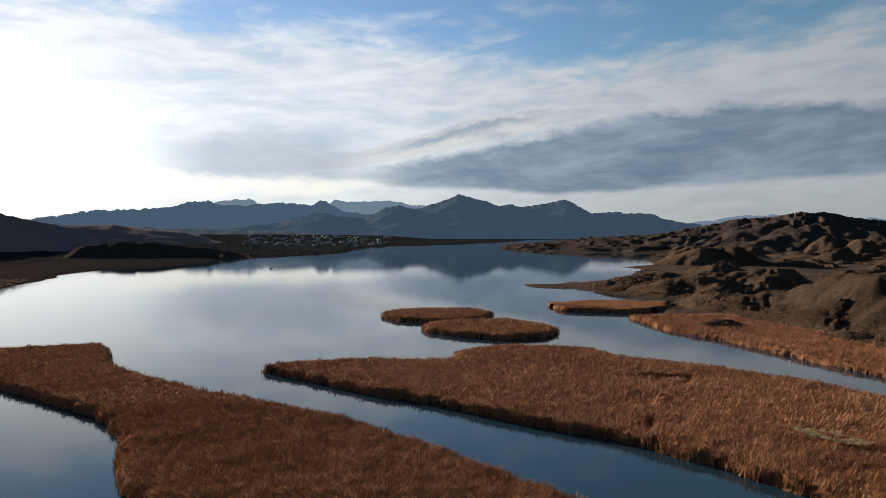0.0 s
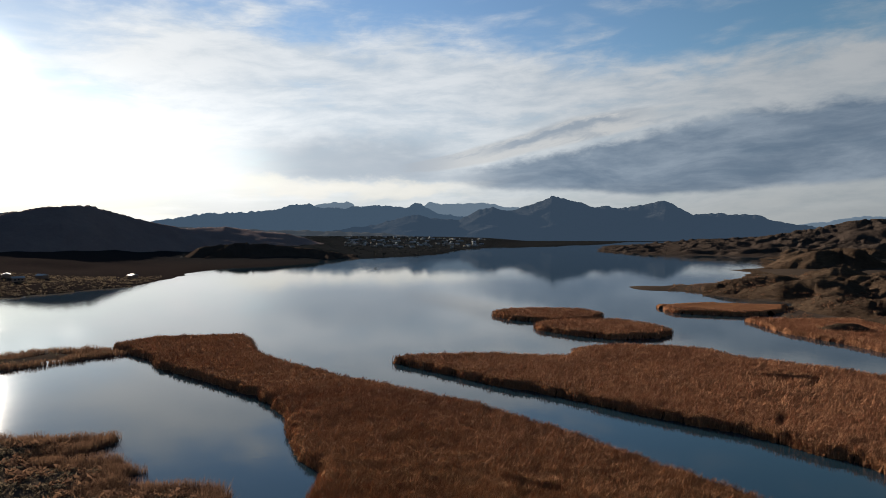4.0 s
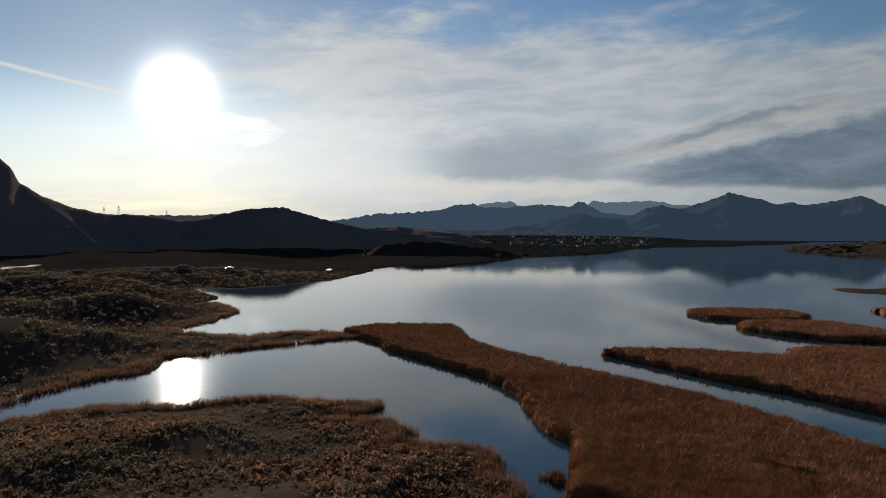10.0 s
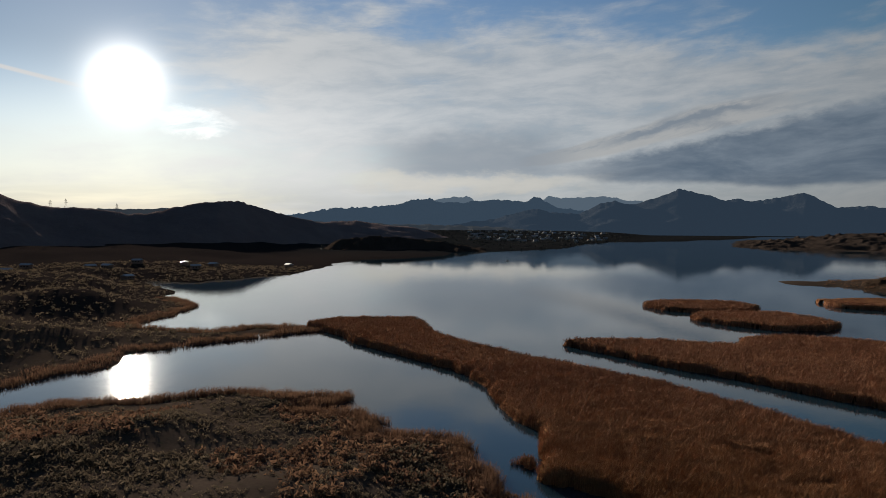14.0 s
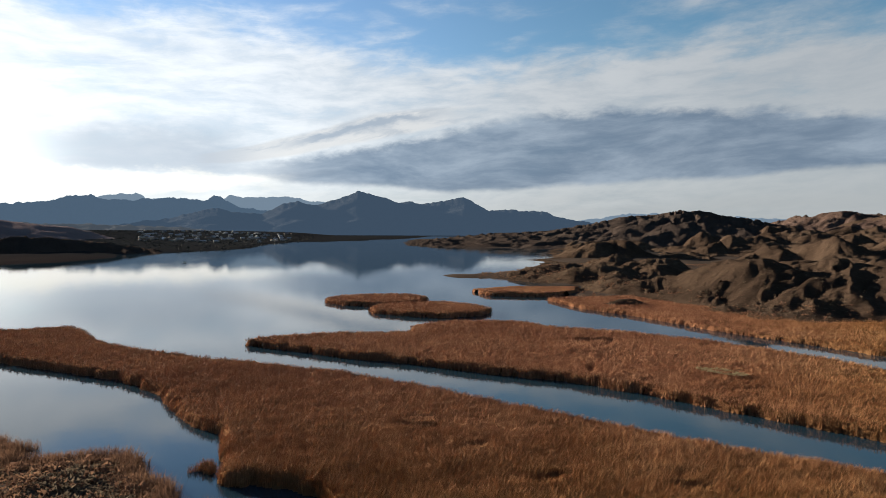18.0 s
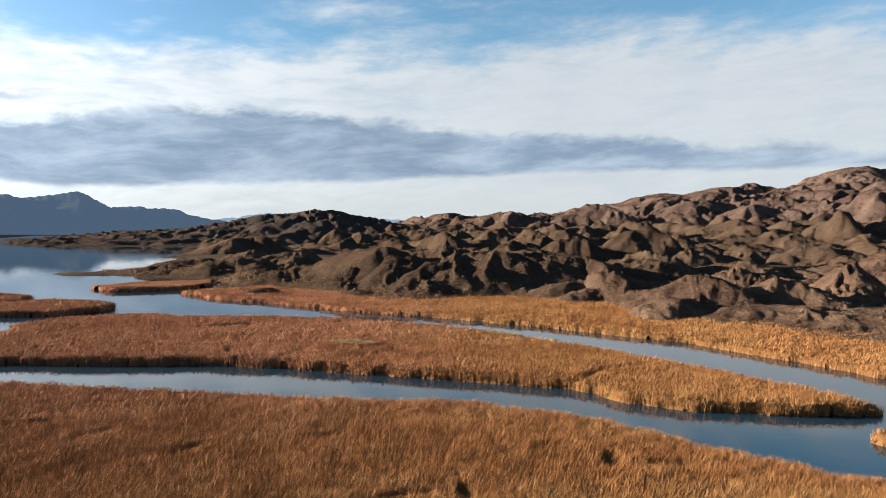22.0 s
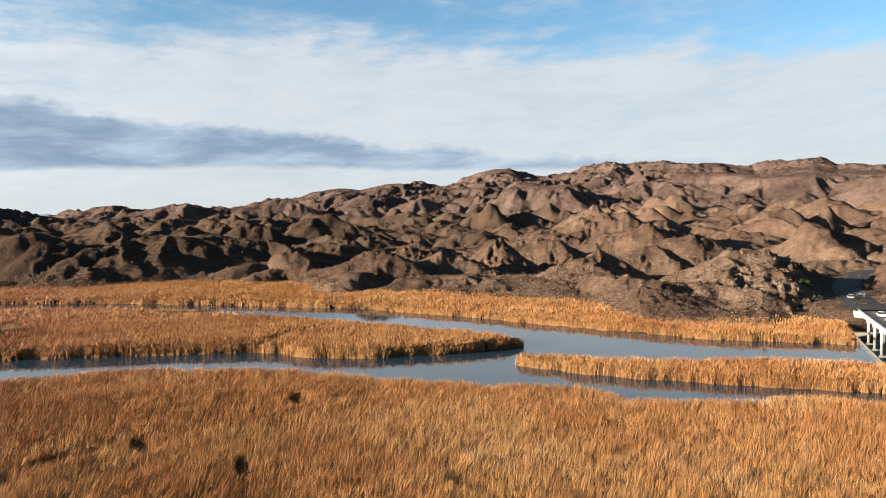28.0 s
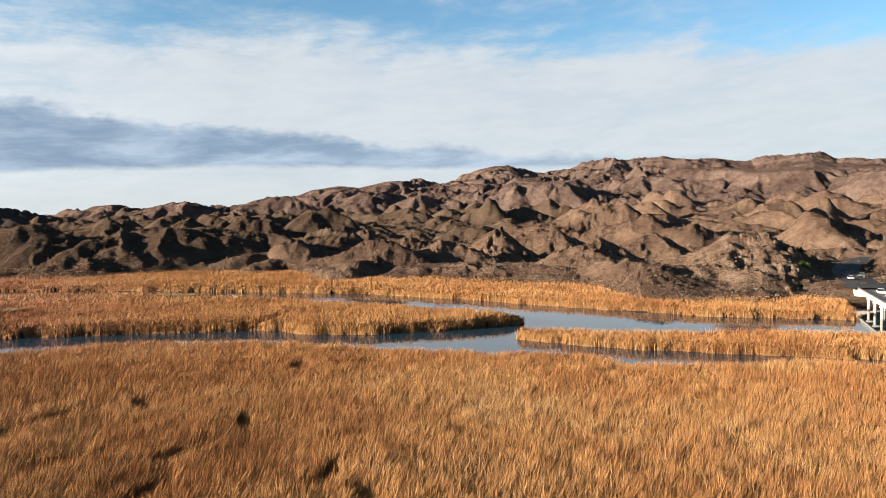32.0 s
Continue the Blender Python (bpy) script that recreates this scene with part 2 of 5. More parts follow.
# a thin bright cloud just below and beside the sun
spot = n.math("ADD", n.math("POWER", n.math("DIVIDE", n.math("SUBTRACT", bearing, 35.6), 2.6), 2.0), n.math("POWER", n.math("DIVIDE", n.math("SUBTRACT", edge, 8.2), 1.0), 2.0))
glare = n.math("ADD", glare, n.math("MULTIPLY", n.math("MULTIPLY", n.step(spot, 1.8, 0.0), n.step(fine, 0.3, 0.6)), 0.5))
glow = n.mix(1.0, n.vec(glare, glare, glare), (1.0, 0.95, 0.86), "MULTIPLY")
sky = n.mix(1.0, sky, glow, "ADD")
low_side = n.ramp(b01, [(at(60), 0.70), (at(25), 0.71), (at(8), 0.63), (at(-8), 0.55), (at(-20), 0.5), (at(-35), 0.475), (at(-60), 0.5), (at(-110), 0.5)])
high_side = n.ramp(b01, [(at(60), 0.48), (at(32), 0.52), (at(18), 0.60), (at(8), 0.60), (at(-8), 0.55), (at(-20), 0.5), (at(-35), 0.475), (at(-60), 0.5), (at(-110), 0.5)])
sunward = n.math("MULTIPLY", n.mix(n.step(lift, 7.0, 14.0), low_side, high_side), 0.64)
sunward = n.math("MULTIPLY", sunward, n.math("MULTIPLY", n.math("SUBTRACT", 1.0, n.math("MULTIPLY", away, 0.55)), n.step(lift, 24.0, 60.0, 1.0, 0.65)))
back = n.add("ShaderNodeBackground", Color=sky, Strength=sunward)
n.put(n.add("ShaderNodeOutputWorld").inputs["Surface"], back.outputs[0])

# ------------------------------------------------------------------ materials


def material(name):
    m = bpy.data.materials.new(name)
    m.use_nodes = True
    net = Net(m.node_tree)
    shader = net.add("ShaderNodeBsdfPrincipled")
    net.put(net.add("ShaderNodeOutputMaterial").inputs["Surface"], shader.outputs[0])
    shader.inputs["Specular IOR Level"].default_value = 0.0
    return m, net, shader


def place(net):
    return net.add("ShaderNodeNewGeometry").outputs["Position"]


def relief(net, shader, height, strength, distance):
    bump = net.add("ShaderNodeBump", Height=height, Strength=strength, Distance=distance)
    net.put(shader.inputs["Normal"], bump.outputs[0])


def plain(name, colour, rough=0.7, metal=0.0, vary=0.15, grain=3.0):
    m, net, s = material(name)
    dark = tuple(c * (1 - vary) for c in colour)
    lite = tuple(min(1, c * (1 + vary)) for c in colour)
    pos = place(net)
    net.put(s.inputs["Base Color"], net.mix(net.noise(pos, grain, 5.0), dark, lite))
    s.inputs["Roughness"].default_value, s.inputs["Metallic"].default_value = rough, metal
    s.inputs["Specular IOR Level"].default_value = 0.5 if rough < 0.5 else 0.05
    relief(net, s, net.noise(pos, grain * 6, 3.0), 0.2, 0.02)
    return m


def reed_material():
    m, net, s = material("dry_reed")
    pos = place(net)
    isle = net.add("ShaderNodeNewGeometry").outputs["Random Per Island"]
    broad = net.noise(pos, 0.03, 4.0, 0.6)
    patch = net.noise(pos, 0.2, 4.0, 0.6)
    tone = net.math("ADD", net.math("MULTIPLY", broad, 0.55), net.math("MULTIPLY", patch, 0.45))
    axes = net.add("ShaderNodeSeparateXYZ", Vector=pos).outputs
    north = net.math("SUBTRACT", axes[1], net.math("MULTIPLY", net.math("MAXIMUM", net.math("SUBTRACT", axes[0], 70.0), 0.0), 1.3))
    # redder to the north: partly russet reeds, partly backlit tone put into the colour
    north_russet = net.step(net.math("MULTIPLY_ADD", net.math("SUBTRACT", broad, 0.5), 130.0, north), 15.0, 150.0)
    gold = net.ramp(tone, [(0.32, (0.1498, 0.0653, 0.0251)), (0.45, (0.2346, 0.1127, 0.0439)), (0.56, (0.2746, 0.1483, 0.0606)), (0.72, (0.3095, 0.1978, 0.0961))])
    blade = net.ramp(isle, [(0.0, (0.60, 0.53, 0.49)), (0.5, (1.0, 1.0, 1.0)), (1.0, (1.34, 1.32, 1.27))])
    gold = net.mix(net.math("MULTIPLY", north_russet, 0.75), gold, net.ramp(tone, [(0.32, (0.20, 0.088, 0.056)), (0.5, (0.30, 0.146, 0.089)), (0.7, (0.38, 0.21, 0.132))]))
    tint = net.mix(1.0, gold, blade, "MULTIPLY")
    net.put(s.inputs["Base Color"], tint)
    s.inputs["Roughness"].default_value = 0.7
    s.inputs["Specular IOR Level"].default_value = 0.02
    thin = net.add("ShaderNodeBsdfTranslucent", Color=tint)
    both = net.add("ShaderNodeMixShader", Fac=0.02)
    net.tree.links.new(s.outputs[0], both.inputs[1])
    net.tree.links.new(thin.outputs[0], both.inputs[2])
    out = next(x for x in net.tree.nodes if x.type == "OUTPUT_MATERIAL")
    net.put(out.inputs["Surface"], both.outputs[0])
    return m


def canopy_material():
    m, net, s = material("reed_thicket")
    pos = place(net)
    broad = net.noise(pos, 0.035, 4.0, 0.6)
    patch = net.noise(pos, 0.22, 4.0, 0.6)
    tuft = net.noise(pos, 1.3, 8.0, 0.8)
    tone = net.math("ADD", net.math("MULTIPLY", broad, 0.35), net.math("ADD", net.math("MULTIPLY", patch, 0.25), net.math("MULTIPLY", tuft, 0.40)))
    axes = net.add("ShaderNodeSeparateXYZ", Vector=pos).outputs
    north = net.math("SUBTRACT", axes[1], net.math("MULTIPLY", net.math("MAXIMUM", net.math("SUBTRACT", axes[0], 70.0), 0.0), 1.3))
    # same northward reddening as the leaves: reed colour mixed with painted backlight
    north_russet = net.step(net.math("MULTIPLY_ADD", net.math("SUBTRACT", broad, 0.5), 130.0, north), 15.0, 150.0)
    # darker than the leaves: shade deep among the stems is put into these tones
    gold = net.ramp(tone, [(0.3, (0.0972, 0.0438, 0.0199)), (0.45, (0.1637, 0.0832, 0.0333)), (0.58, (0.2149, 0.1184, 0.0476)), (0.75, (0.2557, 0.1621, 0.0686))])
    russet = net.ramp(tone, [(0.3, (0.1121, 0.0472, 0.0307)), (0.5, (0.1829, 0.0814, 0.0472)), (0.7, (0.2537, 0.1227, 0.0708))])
    net.put(s.inputs["Base Color"], net.mix(net.math("MULTIPLY", north_russet, 0.7), gold, russet))
    s.inputs["Roughness"].default_value = 0.9
    s.inputs["Specular IOR Level"].default_value = 0.0
    relief(net, s, net.noise(pos, 2.2, 6.0, 0.75), 1.0, 0.6)
    return m


def rock_material(name, stops, lam=0.02, rough=0.9, bump=1.0, size=3.0, specks=None):
    m, net, s = material(name)
    pos = place(net)
    big = net.noise(pos, lam, 6.0, 0.6, 0.4)
    small = net.noise(pos, lam * 14, 8.0, 0.72)
    grit = net.noise(pos, lam * 75, 5.0, 0.7)
    tone = net.math("ADD", net.math("MULTIPLY", big, 0.42), net.math("ADD", net.math("MULTIPLY", small, 0.36), net.math("MULTIPLY", grit, 0.22)))
    colour = net.ramp(tone, stops)
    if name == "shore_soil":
        # shade on the western shore, painted into the soil as a dark mix
        west_shade = net.step(net.add("ShaderNodeSeparateXYZ", Vector=pos).outputs[0], -190.0, -300.0)
        colour = net.mix(net.math("MULTIPLY", west_shade, 0.85), colour, (0.024, 0.019, 0.019))
        # dim bluish haze of the far shore, also put into the soil colour
        far_haze = net.step(net.add("ShaderNodeSeparateXYZ", Vector=pos).outputs[1], 650.0, 1150.0)
        colour = net.mix(net.math("MULTIPLY", far_haze, 0.95), colour, (0.016, 0.018, 0.020))
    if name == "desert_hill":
        # northern slopes: olive scrub tint, deepened to stand in for their shade
        scrub_shade = net.step(net.math("MULTIPLY_ADD", big, 160.0, net.add("ShaderNodeSeparateXYZ", Vector=pos).outputs[1]), 190.0, 330.0)
        colour = net.mix(net.math("MULTIPLY", scrub_shade, 0.55), colour, (0.030, 0.023, 0.016))
    if specks:
        dots = net.step(net.noise(pos, specks[0], 3.0, 0.6), 0.60, 0.68)
        colour = net.mix(net.math("MULTIPLY", dots, 0.7), colour, specks[1])
    net.put(s.inputs["Base Color"], colour)
    s.inputs["Specular IOR Level"].default_value = 0.0
    s.inputs["Roughness"].default_value = rough
    relief(net, s, net.math("ADD", small, net.math("MULTIPLY", grit, 0.45)), bump, size)
    return m


def water_material():
    m, net, s = material("lake_water")
    pos = place(net)
    murk = net.noise(pos, 0.012, 3.0)
    net.put(s.inputs["Base Color"], net.mix(murk, (0.009, 0.025, 0.038), (0.015, 0.034, 0.048)))
    calm = net.step(net.noise(net.scale(pos, (1.0, 0.45, 1.0)), 0.006, 4.0, 0.6), 0.42, 0.66)
    net.put(s.inputs["Roughness"], net.math("MULTIPLY_ADD", calm, 0.045, 0.012))
    s.inputs["IOR"].default_value = 1.38
    s.inputs["Specular IOR Level"].default_value = 0.5
    ripple = net.math("ADD", net.noise(pos, 0.9, 3.0, 0.55), net.math("MULTIPLY", net.noise(pos, 0.16, 3.0, 0.5), 2.0))
    relief(net, s, ripple, 0.05, 0.12)
    return m


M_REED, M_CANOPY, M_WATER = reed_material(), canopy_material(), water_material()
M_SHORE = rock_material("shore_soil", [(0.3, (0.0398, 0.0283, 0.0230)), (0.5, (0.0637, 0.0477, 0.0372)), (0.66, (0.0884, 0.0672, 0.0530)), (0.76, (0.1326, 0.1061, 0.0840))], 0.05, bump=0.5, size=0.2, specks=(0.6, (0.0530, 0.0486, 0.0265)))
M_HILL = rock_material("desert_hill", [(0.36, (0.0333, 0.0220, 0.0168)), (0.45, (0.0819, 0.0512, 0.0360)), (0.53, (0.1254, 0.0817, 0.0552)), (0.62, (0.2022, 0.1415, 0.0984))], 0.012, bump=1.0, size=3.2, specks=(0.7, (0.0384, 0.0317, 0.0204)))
M_CRAG = rock_material("desert_range", [(0.36, (0.0352, 0.0238, 0.0198)), (0.45, (0.0770, 0.0508, 0.0407)), (0.53, (0.1122, 0.0767, 0.0605)), (0.62, (0.1595, 0.1134, 0.0902))], 0.006, bump=1.0, size=9.0, specks=(0.14, (0.0418, 0.0313, 0.0242)))
M_HEADLAND = rock_material("headland_slope", [(0.3, (0.036, 0.028, 0.024)), (0.7, (0.075, 0.057, 0.046))], 0.01, size=4.0)
M_WEST = rock_material("shaded_hill", [(0.3, (0.14, 0.11, 0.108)), (0.7, (0.24, 0.19, 0.185))], 0.01, size=4.0)


# distant haze painted in: far ranges give off a faint blue emission
def hazed_backdrop(name, colour, glow):
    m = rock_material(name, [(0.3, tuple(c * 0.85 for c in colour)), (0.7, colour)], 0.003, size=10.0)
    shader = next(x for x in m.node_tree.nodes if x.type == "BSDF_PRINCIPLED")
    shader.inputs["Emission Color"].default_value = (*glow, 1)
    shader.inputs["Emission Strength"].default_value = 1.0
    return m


M_PEAK = hazed_backdrop("lakeside_mountain", (0.03, 0.033, 0.036), (0.0145, 0.0235, 0.0365))
M_LOW = hazed_backdrop("hazy_low_hill", (0.06, 0.06, 0.06), (0.0175, 0.0215, 0.0265))
M_FAR = hazed_backdrop("distant_range", (0.06, 0.065, 0.075), (0.0218, 0.0352, 0.0525))
M_FARTHER = hazed_backdrop("farther_range", (0.06, 0.065, 0.075), (0.0544, 0.0749, 0.0979))


def scrub_material(name, stops):
    m, net, s = material(name)
    isle = net.add("ShaderNodeNewGeometry").outputs["Random Per Island"]
    broad = net.noise(place(net), 0.06, 3.0, 0.6)
    net.put(s.inputs["Base Color"], net.ramp(net.math("ADD", net.math("MULTIPLY", isle, 0.45), net.math("MULTIPLY", broad, 0.55)), stops))
    s.inputs["Roughness"].default_value = 0.85
    tint = s.inputs["Base Color"].links[0].from_socket
    thin = net.add("ShaderNodeBsdfTranslucent", Color=tint)
    both = net.add("ShaderNodeMixShader", Fac=0.35)
    net.tree.links.new(s.outputs[0], both.inputs[1])
    net.tree.links.new(thin.outputs[0], both.inputs[2])
    net.put(next(x for x in net.tree.nodes if x.type == "OUTPUT_MATERIAL").inputs["Surface"], both.outputs[0])
    return m


M_SCRUB = scrub_material("desert_scrub", [(0.2, (0.0631, 0.0505, 0.0364)), (0.5, (0.1053, 0.0814, 0.0561)), (0.8, (0.1684, 0.1291, 0.0870))])
M_TAMARISK = scrub_material("rusty_thicket", [(0.2, (0.0843, 0.0478, 0.0338)), (0.5, (0.1404, 0.0786, 0.0505)), (0.8, (0.2247, 0.1334, 0.0786))])
M_CONCRETE = plain("pale_concrete", (0.2880, 0.2700, 0.2376), 0.8, vary=0.12, grain=0.8)
M_ASPHALT = plain("asphalt", (0.0432, 0.0418, 0.0403), 0.85, grain=0.6)
M_DECK = plain("worn_road_deck", (0.1224, 0.1116, 0.0972), 0.85, grain=0.5)
M_WALL = plain("pale_house_wall", (0.24, 0.23, 0.215), 0.7, grain=0.4)
M_ROOF = plain("light_metal_roof", (0.26, 0.26, 0.26), 0.45, 0.5, grain=0.3)
M_TILE = plain("brown_roof", (0.2, 0.13, 0.1), 0.8, grain=0.3)
M_STEEL = plain("grey_steel", (0.3, 0.3, 0.31), 0.5, 0.8)
M_STRAW = plain("pale_broken_reeds", (0.2520, 0.1915, 0.1008), 0.85, vary=0.3, grain=1.5)
M_GLASS = plain("dark_car_glass", (0.02, 0.022, 0.025), 0.1)
M_TYRE = plain("black_tyre", (0.02, 0.02, 0.02), 0.9)
M_LAMP = plain("red_lamp_glass", (0.3, 0.02, 0.02), 0.3)
M_WHITE = plain("white_car_paint", (0.5400, 0.5400, 0.5328), 0.3, vary=0.03)
M_SILVER = plain("silver_car_paint", (0.2880, 0.2952, 0.3024), 0.3, 0.4, vary=0.03)
M_DARKCAR = plain("dark_car_paint", (0.05, 0.055, 0.06), 0.3, vary=0.03)
M_GROVE = plain("dark_grove", (0.035, 0.04, 0.036), 0.9, vary=0.3, grain=0.05)
M_GREEN = scrub_material("green_bush", [(0.2, (0.0130, 0.0194, 0.0065)), (0.5, (0.0259, 0.0346, 0.0108)), (0.8, (0.0475, 0.0562, 0.0216))])


# ------------------------------------------------------------------ noise and outlines


def lattice(ix, iy, seed):
    h = (ix.astype(np.int64) * 374761393 + iy.astype(np.int64) * 668265263 + seed * 974634777) & 0xFFFFFFFF
    h = ((h ^ (h >> 13)) * 1274126177) & 0xFFFFFFFF
    return ((h ^ (h >> 16)) & 0xFFFF) / 65535.0 * 2 * math.pi


def perlin(x, y, seed=0):
    ix, iy = np.floor(x), np.floor(y)
    fx, fy = x - ix, y - iy
    u, v = fx * fx * fx * (fx * (fx * 6 - 15) + 10), fy * fy * fy * (fy * (fy * 6 - 15) + 10)

    def corner(dx, dy):
        a = lattice(ix + dx, iy + dy, seed)
        return np.cos(a) * (fx - dx) + np.sin(a) * (fy - dy)

    low = corner(0, 0) * (1 - u) + corner(1, 0) * u
    high = corner(0, 1) * (1 - u) + corner(1, 1) * u
    return (low * (1 - v) + high * v) * 1.5


def fbm(x, y, size, octaves=4, seed=0, fall=0.5):
    total, gain = 0.0, 1.0
    for k in range(octaves):
        total = total + gain * perlin(x / size, y / size, seed + k)
        size, gain = size * 0.5, gain * fall
    return total


def crest(p, soft=0.06):
    return 1 - 2 * np.sqrt(p * p + soft * soft)


def cones(x, y, seed):
    """Steep-sided hillocks with narrow hollows between them: 1 on a summit, 0 in a hollow."""
    ix, iy = np.floor(x), np.floor(y)
    best = np.zeros(np.shape(x))
    for dx in (-1, 0, 1):
        for dy in (-1, 0, 1):
            a = lattice(ix + dx, iy + dy, seed)
            b = lattice(ix + dx, iy + dy, seed + 77)
            px, py = ix + dx + 0.5 + 0.42 * np.cos(a), iy + dy + 0.5 + 0.42 * np.sin(a)
            ex, ey = (x - px) * np.cos(b) + (y - py) * np.sin(b), (y - py) * np.cos(b) - (x - px) * np.sin(b)
            tall_ = 0.62 + 0.38 * np.cos(5 * b + a)
            best = np.maximum(best, tall_ * (1.08 - np.sqrt(ex * ex * 0.75 + ey * ey * 1.7 + 0.012) * 1.12))
    return np.clip(best, 0, 1)


def smooth(v, low, high):
    t = np.clip((v - low) / (high - low), 0, 1)
    return t * t * (3 - 2 * t)


def depth_in(x, y, ring):
    """Signed distance to a closed outline: positive inside."""
    best, inside = np.full(x.shape, 1e12), np.zeros(x.shape, bool)
    for (ax, ay), (bx, by) in zip(ring, ring[1:] + ring[:1]):
        dx, dy = bx - ax, by - ay
        t = np.clip(((x - ax) * dx + (y - ay) * dy) / (dx * dx + dy * dy + 1e-9), 0, 1)
        best = np.minimum(best, (x - ax - t * dx) ** 2 + (y - ay - t * dy) ** 2)
        if ay != by:
            inside ^= ((ay > y) != (by > y)) & (x < (bx - ax) * (y - ay) / (by - ay) + ax)
    return np.where(inside, 1, -1) * np.sqrt(best)


def sheet(name, xs, ys, zs, mat, keep=None):
    """A heightfield on a grid of places, as one smooth mesh."""
    rows_, cols = xs.shape
    data = bpy.data.meshes.new(name)
    idx = np.arange(rows_ * cols).reshape(rows_, cols)
    quads = np.stack([idx[:-1, :-1], idx[:-1, 1:], idx[1:, 1:], idx[1:, :-1]], -1).reshape(-1, 4)
    pts = np.stack([xs, ys, zs], -1).reshape(-1, 3)
    if keep is not None:
        quads = quads[keep.reshape(-1)[quads].all(1)]
        used = np.unique(quads)
        back_ = np.zeros(len(pts), np.int64)
        back_[used] = np.arange(len(used))
        pts, quads = pts[used], back_[quads]
    fill(data, pts, quads)
    data.materials.append(mat)
    return new(name, data)


def fill(data, pts, faces, shade=True):
    n_side = faces.shape[1]
    data.vertices.add(len(pts))
    data.vertices.foreach_set("co", np.ascontiguousarray(pts, np.float32).ravel())
    data.loops.add(faces.size)
    data.loops.foreach_set("vertex_index", np.ascontiguousarray(faces, np.int32).ravel())
    data.polygons.add(len(faces))
    data.polygons.foreach_set("loop_start", np.arange(0, faces.size, n_side, dtype=np.int32))
    data.polygons.foreach_set("loop_total", np.full(len(faces), n_side, np.int32))
    data.polygons.foreach_set("use_smooth", np.full(len(faces), shade, bool))
    data.update(calc_edges=True)


OX, OY = -25.0, -32.0        # survey point: bearings (left positive) and distances are from here


def polar(b0, b1, nb, r0, r1, nr):
    b = np.radians(np.linspace(b0, b1, nb))[None, :]
    r = np.geomspace(r0, r1, nr)[:, None]
    r, b = np.broadcast_arrays(r, b)
    return OX - np.sin(b) * r, OY + np.cos(b) * r, r, np.degrees(b)


def line(b, pairs):
    pairs = sorted(pairs)
    return np.interp(b, [p[0] for p in pairs], [p[1] for p in pairs])


# ------------------------------------------------------------------ outlines of land and reed beds (metres)
WEST = [(-5200, -900), (-420, -900), (-260, -60), (-185, 60), (-179, 82), (-180, 120), (-174, 132), (-186, 151), (-176, 168), (-164, 187), (-145, 213), (-158, 222),
        (-178, 217), (-186, 200), (-218, 199), (-229, 209), (-231, 232), (-242, 271), (-289, 310), (-297, 327), (-374, 393), (-335, 400),
        (-317, 452), (-307, 492), (-332, 600), (-336, 754), (-274, 868), (-295, 1060), (-209, 1129), (-130, 1330), (-125, 1620), (-70, 1900), (90, 2050), (330, 2500),
        (540, 3100), (900, 3000), (1400, 5200), (-5200, 5200)]
EAST = [(5200, -5200), (5200, 5200), (1500, 5200), (800, 2900), (600, 2200), (590, 1500), (405, 1152), (300, 840), (246, 801), (255, 760), (200, 605), (143, 569), (112, 549),
        (77, 537), (71, 522), (98, 506), (116, 500), (141, 450), (170, 420), (140, 380), (112, 330), (116, 285), (132, 240), (139, 211), (150, 175), (163, 128), (173, 74),
        (168, 42), (160, 10), (153, -31), (157, -56), (186, -63), (188, -84), (160, -130), (60, -400), (60, -5200)]
SOUTHWEST = [(-171, 68), (-161, 84), (-155, 97), (-137, 105), (-121, 118), (-104, 119), (-90, 123), (-92, 112), (-96, 106), (-84, 108), (-76, 103), (-77, 96),
             (-66, 97), (-55, 95), (-52, 86), (-46, 75), (-36, 62), (-30, 40), (-70, -60), (-160, -300), (-300, -300), (-230, -40)]
BED_NEAR = [(-156, 224), (-150, 242), (-118, 252), (-110, 241), (-98, 215), (-80, 197), (-60, 181), (-38, 166), (-18, 152), (3, 130), (21, 108), (43, 82), (64, 60),
            (73, 38), (74, 12), (77, -3), (80, -12), (75, -21), (78, -32), (86, -44), (88, -60), (70, -140), (-60, -140), (-30, 30), (-22, 68),
            (-28, 76), (-39, 79), (-41, 92), (-42, 106), (-48, 112), (-54, 122), (-62, 143), (-76, 160), (-95, 174), (-121, 193), (-131, 206), (-148, 218)]
BED_ISLAND = [(-48, 209), (-42, 214), (-18, 220), (10, 219), (14, 234), (32, 246), (62, 238), (66, 224), (92, 204), (112, 180), (128, 145), (134, 110), (133, 78), (131, 50),
              (128, 28), (124, 10), (111, 20), (99, 34), (94, 46), (95, 61), (82, 82), (68, 102), (57, 119), (44, 136), (25, 150), (11, 162), (-2, 173), (-14, 180), (-32, 196)]
BED_SPIT = [(106.4, 4.5), (103.6, 4.0), (101, -6), (100, -18), (101, -32), (104, -48), (104, -60), (96, -110), (122, -110), (123, -58), (121, -42), (114, -30), (110, -18), (108, -6)]
BED_TWIN_A = [(-19, 342), (-10, 358), (10, 364), (30, 360), (38, 345), (30, 326), (12, 318), (-10, 324)]
BED_TWIN_B = [(2, 297), (7, 309), (20, 317), (42, 318), (55, 303), (60, 286), (51, 272), (32, 268), (15, 278), (3, 290)]
BED_BANK = [(106, 332), (109, 292), (124, 256), (134, 212), (150, 172), (165, 124), (173, 76), (168, 42), (160, 8), (152, -30), (157, -62), (190, -64),
            (200, -32), (222, 2), (256, 20), (262, 84), (252, 112), (262, 154), (310, 206), (262, 244), (212, 256), (178, 266), (164, 290), (158, 335)]
